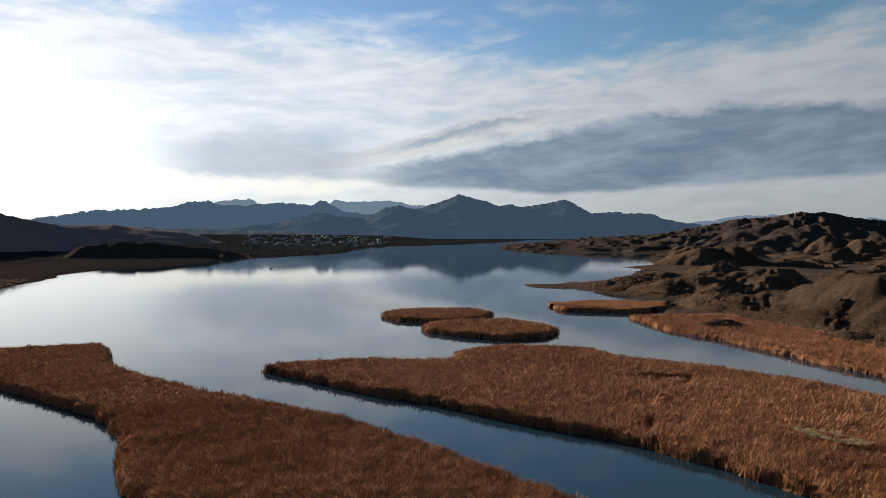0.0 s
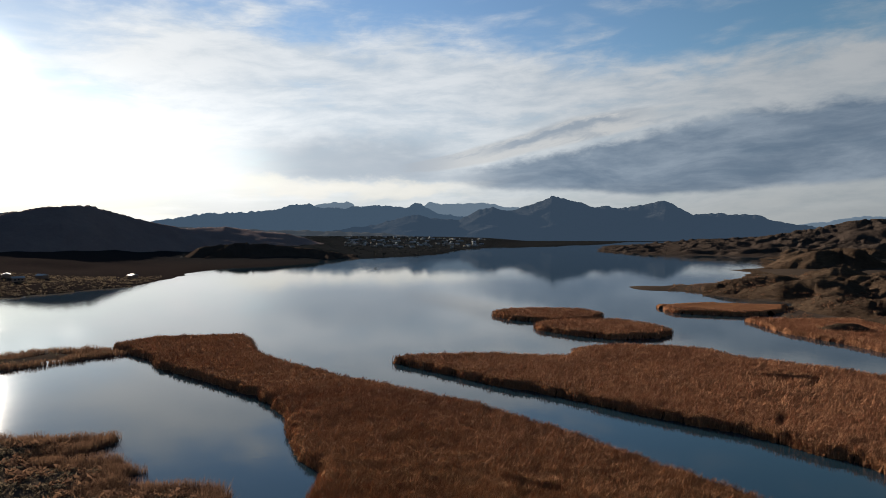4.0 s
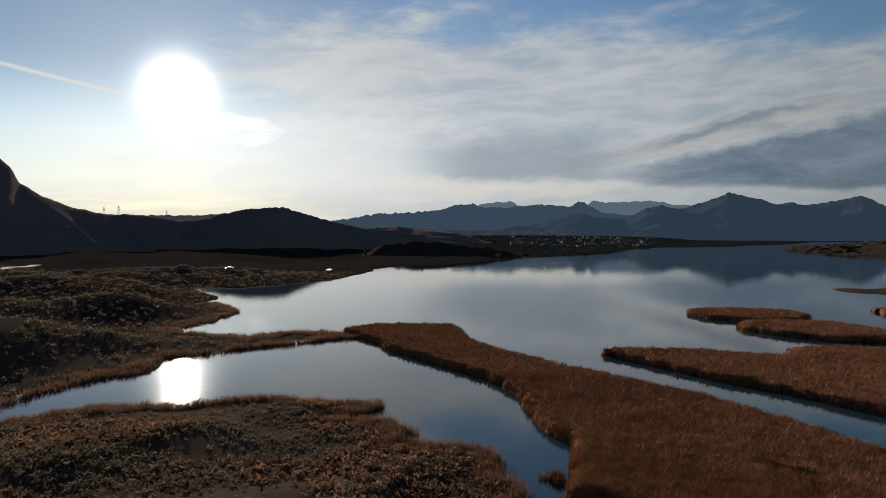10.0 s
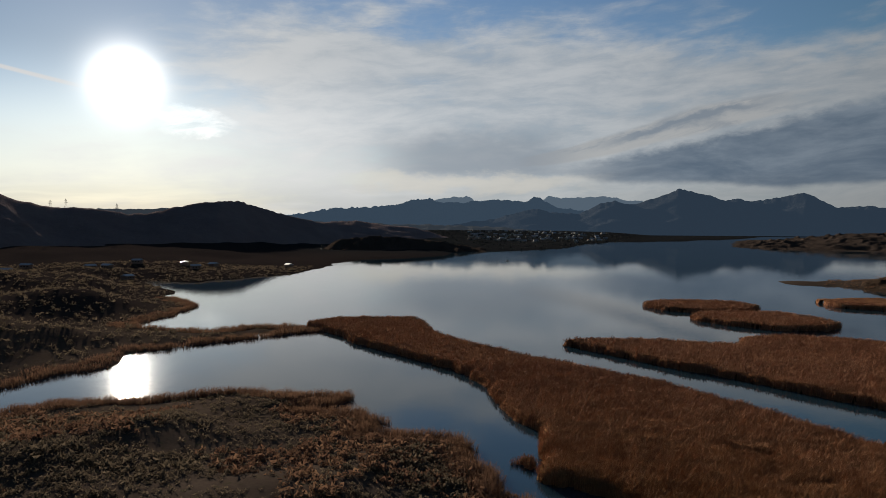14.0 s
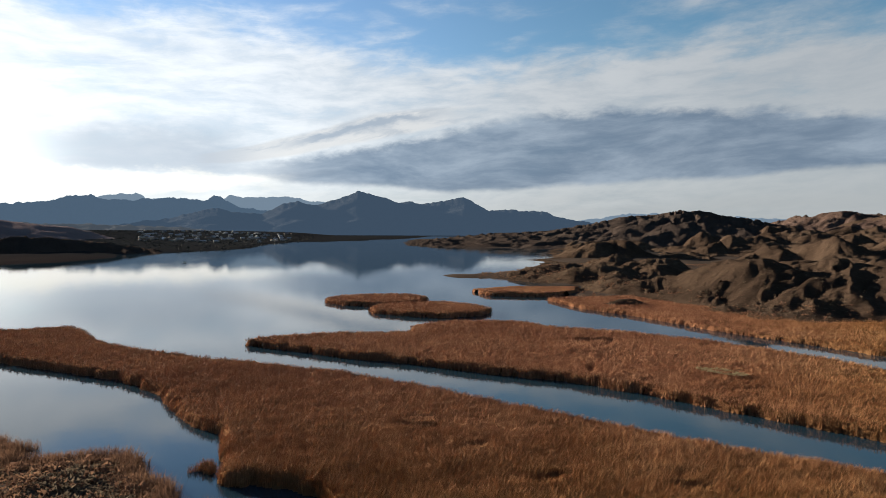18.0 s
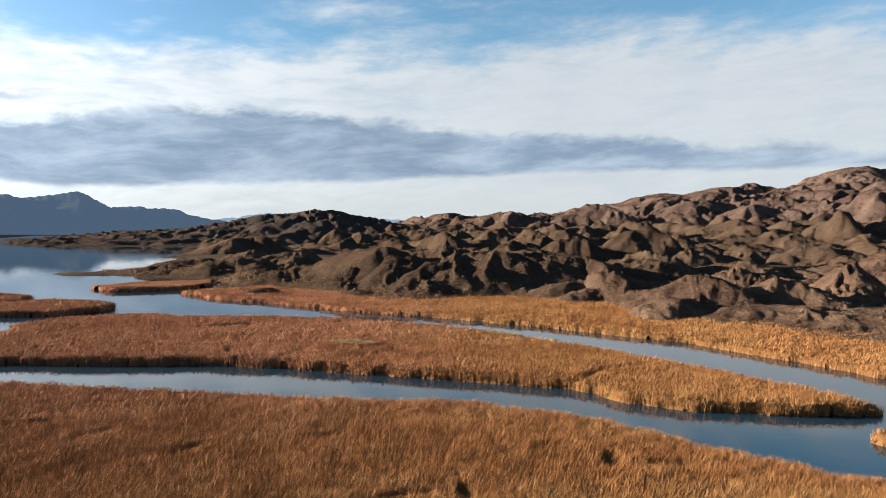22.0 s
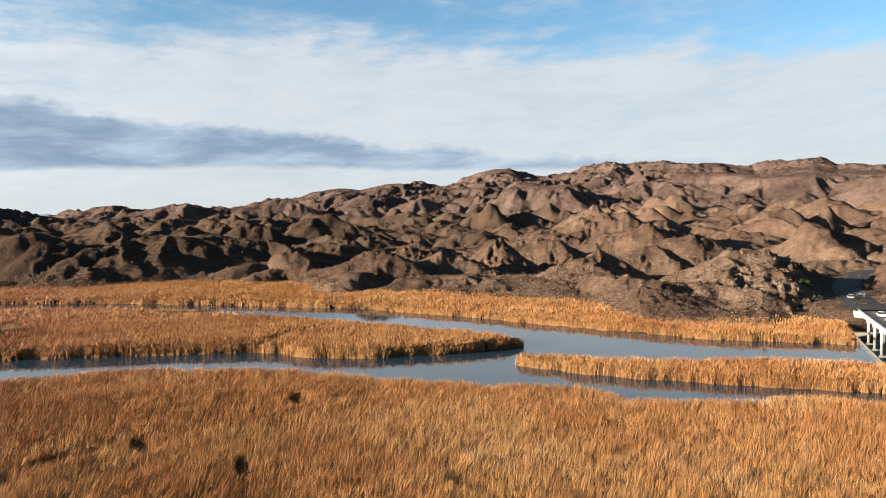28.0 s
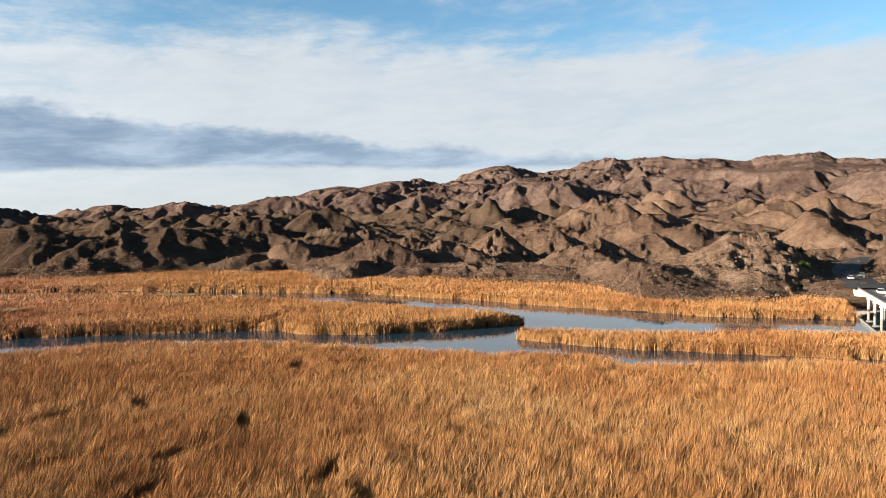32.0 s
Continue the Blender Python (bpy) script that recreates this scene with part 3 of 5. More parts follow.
BED_CAPE = [(75, 388), (79, 362), (111, 353), (138, 368), (150, 396), (110, 404)]

# ------------------------------------------------------------------ ground and water
xs, ys, rr, bb = polar(-180, 180, 601, 6, 4950, 180)
wig = fbm(xs, ys, 60, 5, 3) * np.clip(rr / 60, 1, 12)
land = np.maximum(np.maximum(depth_in(xs, ys, WEST), depth_in(xs, ys, EAST)), depth_in(xs, ys, SOUTHWEST)) + wig * 1.2
slope = np.clip(rr / 200, 1, 20)
zs = -1.6 + 2.4 * smooth(land, -3 * slope, 4 * slope)
zs += smooth(land, 2, 60) * (2.2 + 2.0 * fbm(xs, ys, 70, 5, 11)) * (rr < 3000) * np.where((xs > 60) & (rr < 520), 0.12, 1.0)
zs += smooth(land, 60, 900) * 22 * smooth(bb, -4, 2) * smooth(bb, 24, 16) * (rr < 3200)
zs += smooth(land, 60, 400) * 14 * smooth(bb, 24, 34) * smooth(rr, 200, 520) * (rr < 1500)
west_hills = smooth(depth_in(xs, ys, WEST), 12, 60) * smooth(bb, 30, 38) * smooth(rr, 800, 600) * smooth(rr, 180, 240)
zs += west_hills * 14 * cones((xs + 12 * fbm(xs, ys, 60, 3, 13)) / 150, (ys + 12 * fbm(xs, ys, 60, 3, 14)) / 90, 15)
zs += smooth(depth_in(xs, ys, SOUTHWEST), 4, 30) * (1.5 + 1.6 * fbm(xs, ys, 40, 4, 16))
ground_grid = (xs, ys, zs)
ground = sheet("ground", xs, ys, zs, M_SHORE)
tagged(ground, "brown desert shore soil with stones and dry scrub", "ground", kind="structure")
half = 4900.0
bm = bmesh.new()
bmesh.ops.create_grid(bm, x_segments=24, y_segments=24, size=half)
data = bpy.data.meshes.new("water")
bm.to_mesh(data)
bm.free()
data.materials.append(M_WATER)
water = tagged(new("water", data), "calm dark blue lake water mirroring the sky", "lake", kind="structure")

# ------------------------------------------------------------------ hills and mountains


def lift_at(r, degrees_, eye=30.0):
    return eye + r * np.tan(np.radians(degrees_))


def rugged(x, y, r, top, seed, share=0.30, low=5.0, gain=0.17, fall=0.5, power=0.55, soft=0.06, grain=1.0, mound=0.0):
    """Branching ridges and gullies whose size grows with distance; rough along the crests, smoother in the hollows."""
    wx, wy = x + 18 * fbm(x, y, 90, 3, seed + 50), y + 18 * fbm(x, y, 90, 3, seed + 60)
    wx, wy = (-0.77 * wx + 0.64 * wy) / grain, 0.64 * wx + 0.77 * wy
    total, size, k, carry = 0.0, top, 0, 1.0
    main = np.minimum(r * share, top)
    while size > low:
        on = smooth(main, size * 0.5, size * 1.0)
        ridge_ = np.clip(crest(perlin(wx / size, wy / size, seed + k), soft), 0, 1)
        if mound and size > 12:
            ridge_ = ridge_ * (1 - mound) + 1.25 * mound * cones(wx / size * 1.6, wy / size * 1.6, seed + 200 + k)
        total = total + on * np.minimum(1, (size / main)) ** power * gain * size * (ridge_ * carry - (0.40 + 0.12 * (mound > 0)))
        carry = carry * (1 - on) + on * np.clip(0.40 + 0.85 * ridge_, 0, 1)
        size, k = size * fall, k + 1
    return total


def hillocks(x, y, sizes, shares, seed, bend):
    """Crowded steep hills with narrow hollows between them, the small ones riding on the large."""
    wx, wy = x + bend * fbm(x, y, bend * 5, 4, seed + 50), y + bend * fbm(x, y, bend * 5, 4, seed + 60)
    wx, wy = 0.77 * wx - 0.64 * wy, (0.64 * wx + 0.77 * wy) * 0.85
    total, carry = 0.0, 1.0
    for k, (size, share) in enumerate(zip(sizes, shares)):
        tall_ = cones(wx / size, wy / size, seed + k)
        total = total + size * share * (tall_ - 0.25) * carry
        carry = carry * (0.45 + 1.1 * tall_)
    return total


def gullies(x, y, z, r, b, sizes, depth, seed, steep=0.22):
    """Erosion: branching spurs and gullies that run straight down the slopes of z, from coarse to fine."""
    step_r, step_b = r[:, 0], np.radians(b[0])
    slope_r = np.gradient(z, step_r, axis=0)
    slope_b = np.gradient(z, step_b, axis=1) / r
    sb, cb = np.sin(np.radians(b)), np.cos(np.radians(b))
    gx, gy = -sb * slope_r - cb * slope_b, cb * slope_r - sb * slope_b
    total = np.zeros_like(z)
    for k, size in enumerate(sizes):
        fall_ = np.hypot(gx, gy) + 1e-5
        fade = smooth(fall_, 0.02, steep)
        ux, uy = -gy / fall_, gx / fall_
        px, py = x / size, y / size
        ix, iy = np.floor(px), np.floor(py)
        wave_c, wave_s, weight = 0.0, 0.0, 1e-6
        for di in (-1, 0, 1):
            for dj in (-1, 0, 1):
                a = lattice(ix + di, iy + dj, seed + 31 * k)
                ex, ey = px - (ix + di + 0.5 + 0.4 * np.cos(a)), py - (iy + dj + 0.5 + 0.4 * np.sin(a))
                w = np.exp(-2.2 * (ex * ex + ey * ey))
                turn_ = (ex * ux + ey * uy) * 2 * math.pi + a
                wave_c, wave_s, weight = wave_c + w * np.cos(turn_), wave_s + w * np.sin(turn_), weight + w
        c, s_ = wave_c / weight, wave_s / weight
        m = np.sqrt(c * c + s_ * s_) + 0.25
        c, s_ = c / m, s_ / m
        amp = depth[k] * size * fade
        total = total + amp * (c - 0.15)
        gx, gy = gx - amp * s_ * 2 * math.pi / size * ux, gy - amp * s_ * 2 * math.pi / size * uy
    return total


FOOT = [(-14, 560), (-20, 500), (-24, 445), (-28, 415), (-32, 372), (-36, 330), (-41, 330), (-47, 352), (-53, 362), (-58, 290), (-66, 268), (-72, 250), (-80, 240), (-84, 200), (-93, 200), (-97, 212), (-100, 222), (-112, 225)]
KNOBS = [(-92.3, 290, 16, 36, 70), (-80.7, 318, 15.5, 27, 46), (-72.7, 372, 20, 24, 34), (-68, 330, 12, 30, 20), (-61.8, 318, 12, 36, 22), (-81, 660, 37, 110, 80),
         (-47, 440, 6, 90, 50), (-37, 400, 8, 70, 40), (-33.2, 392, 8, 26, 18), (-29, 440, 8, 44, 22), (-25, 460, 6, 50, 30), (-100, 330, 12, 60, 40), (-88, 480, 20, 60, 45), (-84.5, 395, 14, 40, 34), (-54.5, 350, 12, 40, 24), (-65, 395, 15, 34, 26), (-77, 430, 18, 44, 34)]
MOUNDS = [(135, 297, 4, 9), (170, 260, 4, 10), (250, 170, 7, 13), (226, 114, 8, 14)]
RIM = [(-14, -1.2), (-18, -1.0), (-25, -0.5), (-35, 0.15), (-41, 0.75), (-43.3, 1.15), (-46, 1.25), (-50, 0.95), (-55, 1.4), (-65, 1.8), (-80, 2.3), (-112, 2.6)]
xs, ys, rr, bb = polar(-14, -108, 880, 180, 1950, 330)
foot = line(bb, FOOT) - 6 + 9 * fbm(xs, ys, 45, 3, 21)
into = rr - foot
rise = np.clip(np.log(np.maximum(rr, 60) / foot) / np.log(1800 / foot), 0, 1.1)
start = np.degrees(np.arctan2(-28, foot))
zs = lift_at(rr, start + (line(bb, RIM) - line(bb, [(-20, 0.1), (-45, 0.6), (-60, 0.75)]) - start) * rise ** 0.9)
scarp = line(bb, [(-14, 1.5), (-30, 2), (-36, 4), (-42, 14), (-53, 14), (-57, 4), (-112, 3)]) * smooth(into, -3, 70) * (1 - 0.7 * smooth(into, 60, 260))
zs = zs + scarp + hillocks(xs, ys, (150, 60, 27), (0.16, 0.50, 0.24), 5, 16.0) * line(bb, [(-14, 0.6), (-24, 0.85), (-40, 0.9), (-60, 1.0), (-112, 1.0)]) * smooth(into, -4, 45) * (0.3 + 0.7 * smooth(into - line(bb, [(-40, 10), (-58, 90)]), 0, 110))
for b, r, h, w, d in KNOBS:
    kx, ky = OX - math.sin(radians(b)) * r, OY + math.cos(radians(b)) * r
    along = (xs - kx) * -math.sin(radians(b)) + (ys - ky) * math.cos(radians(b))
    side = (xs - kx) * math.cos(radians(b)) + (ys - ky) * math.sin(radians(b))
    q = np.sqrt((side / w) ** 2 + (along / d) ** 2) + 0.16 * fbm(xs, ys, 30, 4, 31)
    zs = np.maximum(zs, 1.5 + (zs - 1.5) * 0.35 + h * np.clip(1.12 - q, 0, 1) ** 1.1)
cut = smooth(into, -2, 24)
zs = zs + cut * gullies(xs, ys, zs, rr, bb, (40, 20, 10), (0.042, 0.038, 0.03), 1200)
zs = zs + 0.3 * fbm(xs, ys, 5, 3, 71) * cut
crag = smooth(0.7 * fbm(xs, ys, 60, 3, 72) + 0.7 * smooth(bb, -85, -90), 0.2, 0.8) * smooth(rr, 520, 330) * cut
zs = zs + 0.3 * crag * (1.6 * (crest(perlin(xs / 9, ys / 9, 73)) - 0.5) + 1.1 * (crest(perlin(xs / 4.2, ys / 4.2, 74)) - 0.5))
brow = lift_at(rr, line(bb, RIM) + 0.5 - line(bb, [(-20, 1.7), (-35, 1.2), (-45, 0.7)]) * smooth(rr, 1100, 450))
zs = 0.5 * (zs + brow - np.sqrt((zs - brow) ** 2 + (0.008 * rr) ** 2))
# level shelf for the road behind the rocky knob
shelf = smooth(np.abs(ys + 71 + 0.0009 * (xs - 200) ** 2), 16, 7) * smooth(xs, 172, 190) * smooth(xs, 420, 330)
zs = zs * (1 - shelf) + 4.6 * shelf
low_land = np.minimum(zs, 1.0 + into * 0.2)
zs = np.where(shelf < 0.3, low_land + (zs - low_land) * smooth(into, -12, 10), zs)
shore_in = depth_in(xs, ys, EAST) + 6 * fbm(xs, ys, 40, 3, 77)
zs = np.where(zs > 0.4, 0.4 + (zs - 0.4) * smooth(shore_in, -4, 22), zs) - 2.5 * smooth(shore_in, 0, -15)
for mx, my, mh, mr in MOUNDS:
    zs = np.maximum(zs, -0.5 + (mh + 0.5) * np.clip(1.25 - np.hypot((xs - mx) / 1.5, ys - my) / mr - 0.25 * fbm(xs, ys, 14, 4, 79), 0, 1) ** 0.8)
zs = zs - 30 * smooth(bb, -16.5, -14.5) - 20 * smooth(rr, 1820, 1950)
hill_places = (xs, ys, zs, into)
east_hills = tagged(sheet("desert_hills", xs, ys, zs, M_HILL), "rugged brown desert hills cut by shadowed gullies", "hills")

SKYLINE = [(-30, 0.4), (-34, 0.6), (-40, 1.0), (-46, 1.4), (-50, 1.5), (-52.5, 1.95), (-54.8, 2.65), (-58.5, 3.15), (-60.5, 2.9), (-62.9, 3.6), (-65.2, 4.0), (-68, 3.5), (-71, 4.3), (-73.5, 4.75), (-76, 4.25),
           (-79.7, 5.0), (-81.5, 5.35), (-82.9, 4.95), (-84.6, 5.3), (-87.5, 5.4), (-90.4, 5.15), (-92.3, 4.8), (-94.2, 5.2), (-96.5, 5.4), (-98.1, 4.6), (-104, 4.2), (-112, 3.4)]
xs, ys, rr, bb = polar(-30, -110, 760, 1500, 3400, 210)
t = np.clip((rr - 1500) / (3200 - 1500), 0, 1)
low_ = line(bb, RIM) - 0.3
wave = bb + 0.5 * fbm(xs, ys, 260, 3, 81)
zs = lift_at(rr, low_ + (line(wave, SKYLINE) - low_) * t ** 0.85)
zs = zs + (14 * fbm(xs, ys, 120, 3, 85)) * smooth(t, 0.5, 0.9) - np.clip(rr - 3200, 0, 9e9) * 0.30
zs = zs + hillocks(xs, ys, (420, 190, 85), (0.20, 0.40, 0.30), 105, 50.0) * line(bb, [(-30, 0.3), (-50, 0.6), (-60, 1.0)]) * smooth(t, -0.15, 0.2) * (1 - 0.5 * smooth(t, 0.65, 0.97)) - 12 - 60 * smooth(rr, 1640, 1500)
zs = zs + gullies(xs, ys, zs, rr, bb, (150, 75, 38), (0.075, 0.068, 0.055), 1300) * (1 - 0.35 * smooth(t, 0.75, 1.0))
brow = lift_at(rr, low_ + (line(wave, SKYLINE) - low_) * t ** 0.85 + 0.45 + 0.7 * (1 - t))
zs = np.where(rr < 3250, 0.5 * (zs + brow - np.sqrt((zs - brow) ** 2 + (0.003 * rr) ** 2)), zs)
east_range = tagged(sheet("mountain_range", xs, ys, zs, M_CRAG), "craggy brown desert mountain range in low sun", "mountain")


def ridge(name, mat, label, b0, b1, nb, r0, rc, r1, nr, profile, eye, seed, rough=0.10, size=300.0, wob_=0.35, foot_z=1.0, low=14.0, kind="", face=1.0, teeth=0.10, foot_=None, cuts=0.0):
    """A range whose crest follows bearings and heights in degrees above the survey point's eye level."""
    x, y, r, b = polar(b0, b1, nb, r0, r1, nr)
    rc = line(b, rc) if isinstance(rc, list) else rc
    f0 = line(b, foot_) + 25 * fbm(x, y, 120, 3, seed + 29) if foot_ else np.full_like(r, float(r0))
    f = np.where(r < rc, np.clip((r - f0) / (rc - f0), -0.05, 1), 1 - (r - rc) / (r1 - rc) * 0.9)
    f = np.where(f > 0, np.abs(f) ** face, f)
    rise_ = line(b + wob_ * fbm(x, y, size * 0.5, 4, seed + 9) * 0.4, profile) + teeth * fbm(b, b * 0.0, 0.9, 5, seed + 19, 0.65) * smooth(f, 0.7, 1.0)
    top = lift_at(rc, rise_, eye)
    z = foot_z - 3 + (top - foot_z + 3) * f
    spread = np.where(r < rc, 1 - 0.85 * smooth(f, 0.7, 1.0), 0.4)
    z = z + rugged(x, y, np.full_like(r, 9000.0), size, seed, 1.0, low, rough) * smooth(f, 0, 0.3) * spread
    if cuts:
        z = z + gullies(x, y, z, r, b, (cuts, cuts / 2), (0.05, 0.045), seed + 40) * smooth(f, 0, 0.15)
    ends = smooth(b, max(b0, b1), max(b0, b1) - 2.5) * smooth(b, min(b0, b1), min(b0, b1) + 2.5)
    z = z * ends - 6 * (1 - ends)
    return tagged(sheet(name, x, y, z, mat), label, "mountain", kind=kind)


ridge("headland_hill", M_HEADLAND, "long bare brown hill with eroded gullies by the lake", -6, -41, 320, 1350, 1800, 2600, 110,
      [(-8.5, -1.2), (-12, -0.8), (-15, -0.45), (-19.5, -0.2), (-23.3, 0.36), (-26.6, 1.0), (-29, 1.35), (-31.5, 1.5), (-33.5, 1.1), (-36, 0.6), (-38, 0.3)], 40, 205, 0.03, 130.0, low=60.0, teeth=0.04, cuts=150.0)
ridge("west_ridge", M_WEST, "dark backlit mesa running down to rounded hills by the lake", 6, 84, 420, 690, [(84, 1100), (50, 1150), (41, 1230), (34, 1335), (28, 1600), (24, 1850), (6, 2000)], 2500, 90,
      [(84, 7.5), (70, 7.6), (60, 7.3), (57.1, 7.15), (55.8, 6.7), (54, 6.5), (52.9, 5.7), (51.7, 4.6), (51.3, 3.65), (50, 2.8), (48, 1.8), (45.1, 1.25), (44.3, 1.35), (41.7, 1.1), (40.5, 0.85), (39.5, 0.95),
       (37.3, 1.5), (35.4, 1.87), (34, 1.95), (32.4, 2.06), (30.8, 1.55), (28.4, 0.85), (26, 0.36), (23.1, 0.48), (20.7, 0.17), (18.3, 0.0), (15.9, -0.7), (13.6, -1.4), (10, -2.1), (6, -2.3)], 42, 305, 0.045, 120.0, wob_=0.08, teeth=0.07,
      foot_=[(84, 700), (60, 760), (48, 850), (41, 930), (34, 1030), (28, 1270), (24, 1500), (6, 1700)])
ridge("lake_point", M_HEADLAND, "low dark rocky point running out into the lake", 10, 27, 200, 1085, 1170, 1330, 36,
      [(27, -2.0), (24, -1.2), (22, -0.85), (19, -1.0), (16, -1.35), (14, -1.7), (12, -2.0), (10, -2.1)], 43, 905, 0.05, 60.0, low=25.0, teeth=0.03, cuts=50.0)
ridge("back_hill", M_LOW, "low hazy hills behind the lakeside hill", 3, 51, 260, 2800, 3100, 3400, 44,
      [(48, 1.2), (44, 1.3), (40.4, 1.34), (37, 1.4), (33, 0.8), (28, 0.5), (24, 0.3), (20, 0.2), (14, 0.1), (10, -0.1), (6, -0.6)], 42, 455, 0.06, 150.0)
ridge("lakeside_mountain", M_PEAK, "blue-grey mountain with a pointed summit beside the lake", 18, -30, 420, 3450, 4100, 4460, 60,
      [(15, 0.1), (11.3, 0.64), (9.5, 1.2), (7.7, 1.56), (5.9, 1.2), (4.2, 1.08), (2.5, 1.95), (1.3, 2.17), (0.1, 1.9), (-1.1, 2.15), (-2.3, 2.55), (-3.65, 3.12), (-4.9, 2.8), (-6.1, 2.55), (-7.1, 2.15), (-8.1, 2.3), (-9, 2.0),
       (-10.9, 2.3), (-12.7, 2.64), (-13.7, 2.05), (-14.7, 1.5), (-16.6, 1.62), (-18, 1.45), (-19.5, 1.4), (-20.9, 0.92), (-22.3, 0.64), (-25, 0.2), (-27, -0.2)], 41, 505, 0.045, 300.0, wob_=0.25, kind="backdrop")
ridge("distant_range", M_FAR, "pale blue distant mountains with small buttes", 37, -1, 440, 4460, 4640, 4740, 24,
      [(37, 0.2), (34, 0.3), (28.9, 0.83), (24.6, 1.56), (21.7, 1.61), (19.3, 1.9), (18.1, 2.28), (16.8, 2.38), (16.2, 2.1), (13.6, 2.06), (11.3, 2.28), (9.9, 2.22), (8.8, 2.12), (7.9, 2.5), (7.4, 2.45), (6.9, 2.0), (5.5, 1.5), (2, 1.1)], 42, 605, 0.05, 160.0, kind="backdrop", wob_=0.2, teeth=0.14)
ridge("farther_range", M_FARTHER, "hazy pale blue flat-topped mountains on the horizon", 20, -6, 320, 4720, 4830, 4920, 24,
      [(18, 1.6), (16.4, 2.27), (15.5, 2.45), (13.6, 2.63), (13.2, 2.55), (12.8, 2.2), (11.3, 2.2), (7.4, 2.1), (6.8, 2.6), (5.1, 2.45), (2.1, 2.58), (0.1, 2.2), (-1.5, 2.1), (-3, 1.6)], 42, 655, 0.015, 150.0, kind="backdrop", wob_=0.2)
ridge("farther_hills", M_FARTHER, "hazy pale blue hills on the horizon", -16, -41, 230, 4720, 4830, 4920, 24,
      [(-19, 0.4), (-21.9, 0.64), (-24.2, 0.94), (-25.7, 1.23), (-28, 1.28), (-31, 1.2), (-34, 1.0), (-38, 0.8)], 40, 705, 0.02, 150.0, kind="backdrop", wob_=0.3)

# ------------------------------------------------------------------ reed beds
rng = np.random.default_rng(7)


GAPS = [(65, 192, 77, 189, 1.7), (70, 178, 77, 187, 0.7), (97, 61, 110, 64, 0.9), (110, 64, 124, 61, 0.8), (128, 120, 134, 108, 1.3), (131, 100, 133, 92, 0.8), (48, 140, 52, 147, 0.8),
        (20, 36, 24, 33, 0.7), (13, 22, 18, 19, 0.8), (18, 13, 24, 12, 0.7), (10, 8, 15, 9, 0.8), (19, -3, 23, -2, 0.7), (60, 20, 63, 17, 0.9), (28, 62, 33, 60, 0.8), (-8, 100, -2, 97, 0.9),
        (34, -12, 36, -8, 0.7), (29, 12, 32, 15, 0.7), (30, 27, 33, 31, 0.8), (54, 23, 58, 26, 0.9), (9, 67, 14, 69, 0.9), (0, 84, 5, 86, 0.8), (18, -8, 21, -5, 0.8), (23, 34, 28, 32, 0.8), (14, 30, 18, 33, 0.7)]


def pressed(x, y):
    """How far the reeds are parted: 1 in the middle of a gap."""
    total = np.zeros(np.shape(x))
    for ax, ay, bx, by, w in GAPS:
        dx, dy = bx - ax, by - ay
        t = np.clip(((x - ax) * dx + (y - ay) * dy) / (dx * dx + dy * dy), 0, 1)
        d = np.hypot(x - ax - t * dx, y - ay - t * dy) + 0.5 * perlin(x / 1.5, y / 1.5, 851)
        total = np.maximum(total, smooth(d, w * 1.7, w * 0.7))
    return total


def scallop(x, y, d):
    """Ragged, tussocky edge of a bed."""
    return d + 1.5 * fbm(x, y, 6.5, 3, 801) + 0.8 * perlin(x / 1.9, y / 1.9, 811) + 0.5


def blades(px, py, base, height, width, lean_x, lean_y, per, bend=0.35, jitter=0.12, plain_=False):
    """Tapering leaves: bent ones of three faces, or plain ones of a single face for beds farther off."""
    k = len(px) * per
    X, Y = np.repeat(px, per) + rng.normal(0, jitter, k), np.repeat(py, per) + rng.normal(0, jitter, k)
    H = np.repeat(height, per) * rng.uniform(0.78, 1.08, k)
    B = np.repeat(base, per)
    W = np.repeat(width, per) * rng.uniform(0.6, 1.3, k)
    spread = H * rng.uniform(0.05, 1.0, k) * bend
    turn_ = rng.uniform(0, 2 * math.pi, k)
    dx, dy = np.cos(turn_) * spread + np.repeat(lean_x, per), np.sin(turn_) * spread + np.repeat(lean_y, per)
    face_ = rng.uniform(0, math.pi, k)
    wx, wy = np.cos(face_) * W * 0.5, np.sin(face_) * W * 0.5
    if plain_:
        p = np.stack([np.stack([X - wx, Y - wy, B], 1), np.stack([X + wx, Y + wy, B], 1), np.stack([X + dx, Y + dy, B + H], 1)], 1)
        return p.reshape(-1, 3), np.arange(3 * k).reshape(-1, 3)
    p = np.empty((k, 5, 3))
    p[:, 0] = np.stack([X - wx, Y - wy, B], 1)
    p[:, 1] = np.stack([X + wx, Y + wy, B], 1)
    p[:, 2] = np.stack([X + dx * 0.35 + wx * 0.8, Y + dy * 0.35 + wy * 0.8, B + H * 0.6], 1)
    p[:, 3] = np.stack([X + dx * 0.35 - wx * 0.8, Y + dy * 0.35 - wy * 0.8, B + H * 0.6], 1)
    p[:, 4] = np.stack([X + dx, Y + dy, B + H], 1)
    start_ = np.arange(k)[:, None] * 5
    tri = np.concatenate([start_ + np.array([0, 1, 2]), start_ + np.array([0, 2, 3]), start_ + np.array([3, 2, 4])], 0)
    return p.reshape(-1, 3), tri


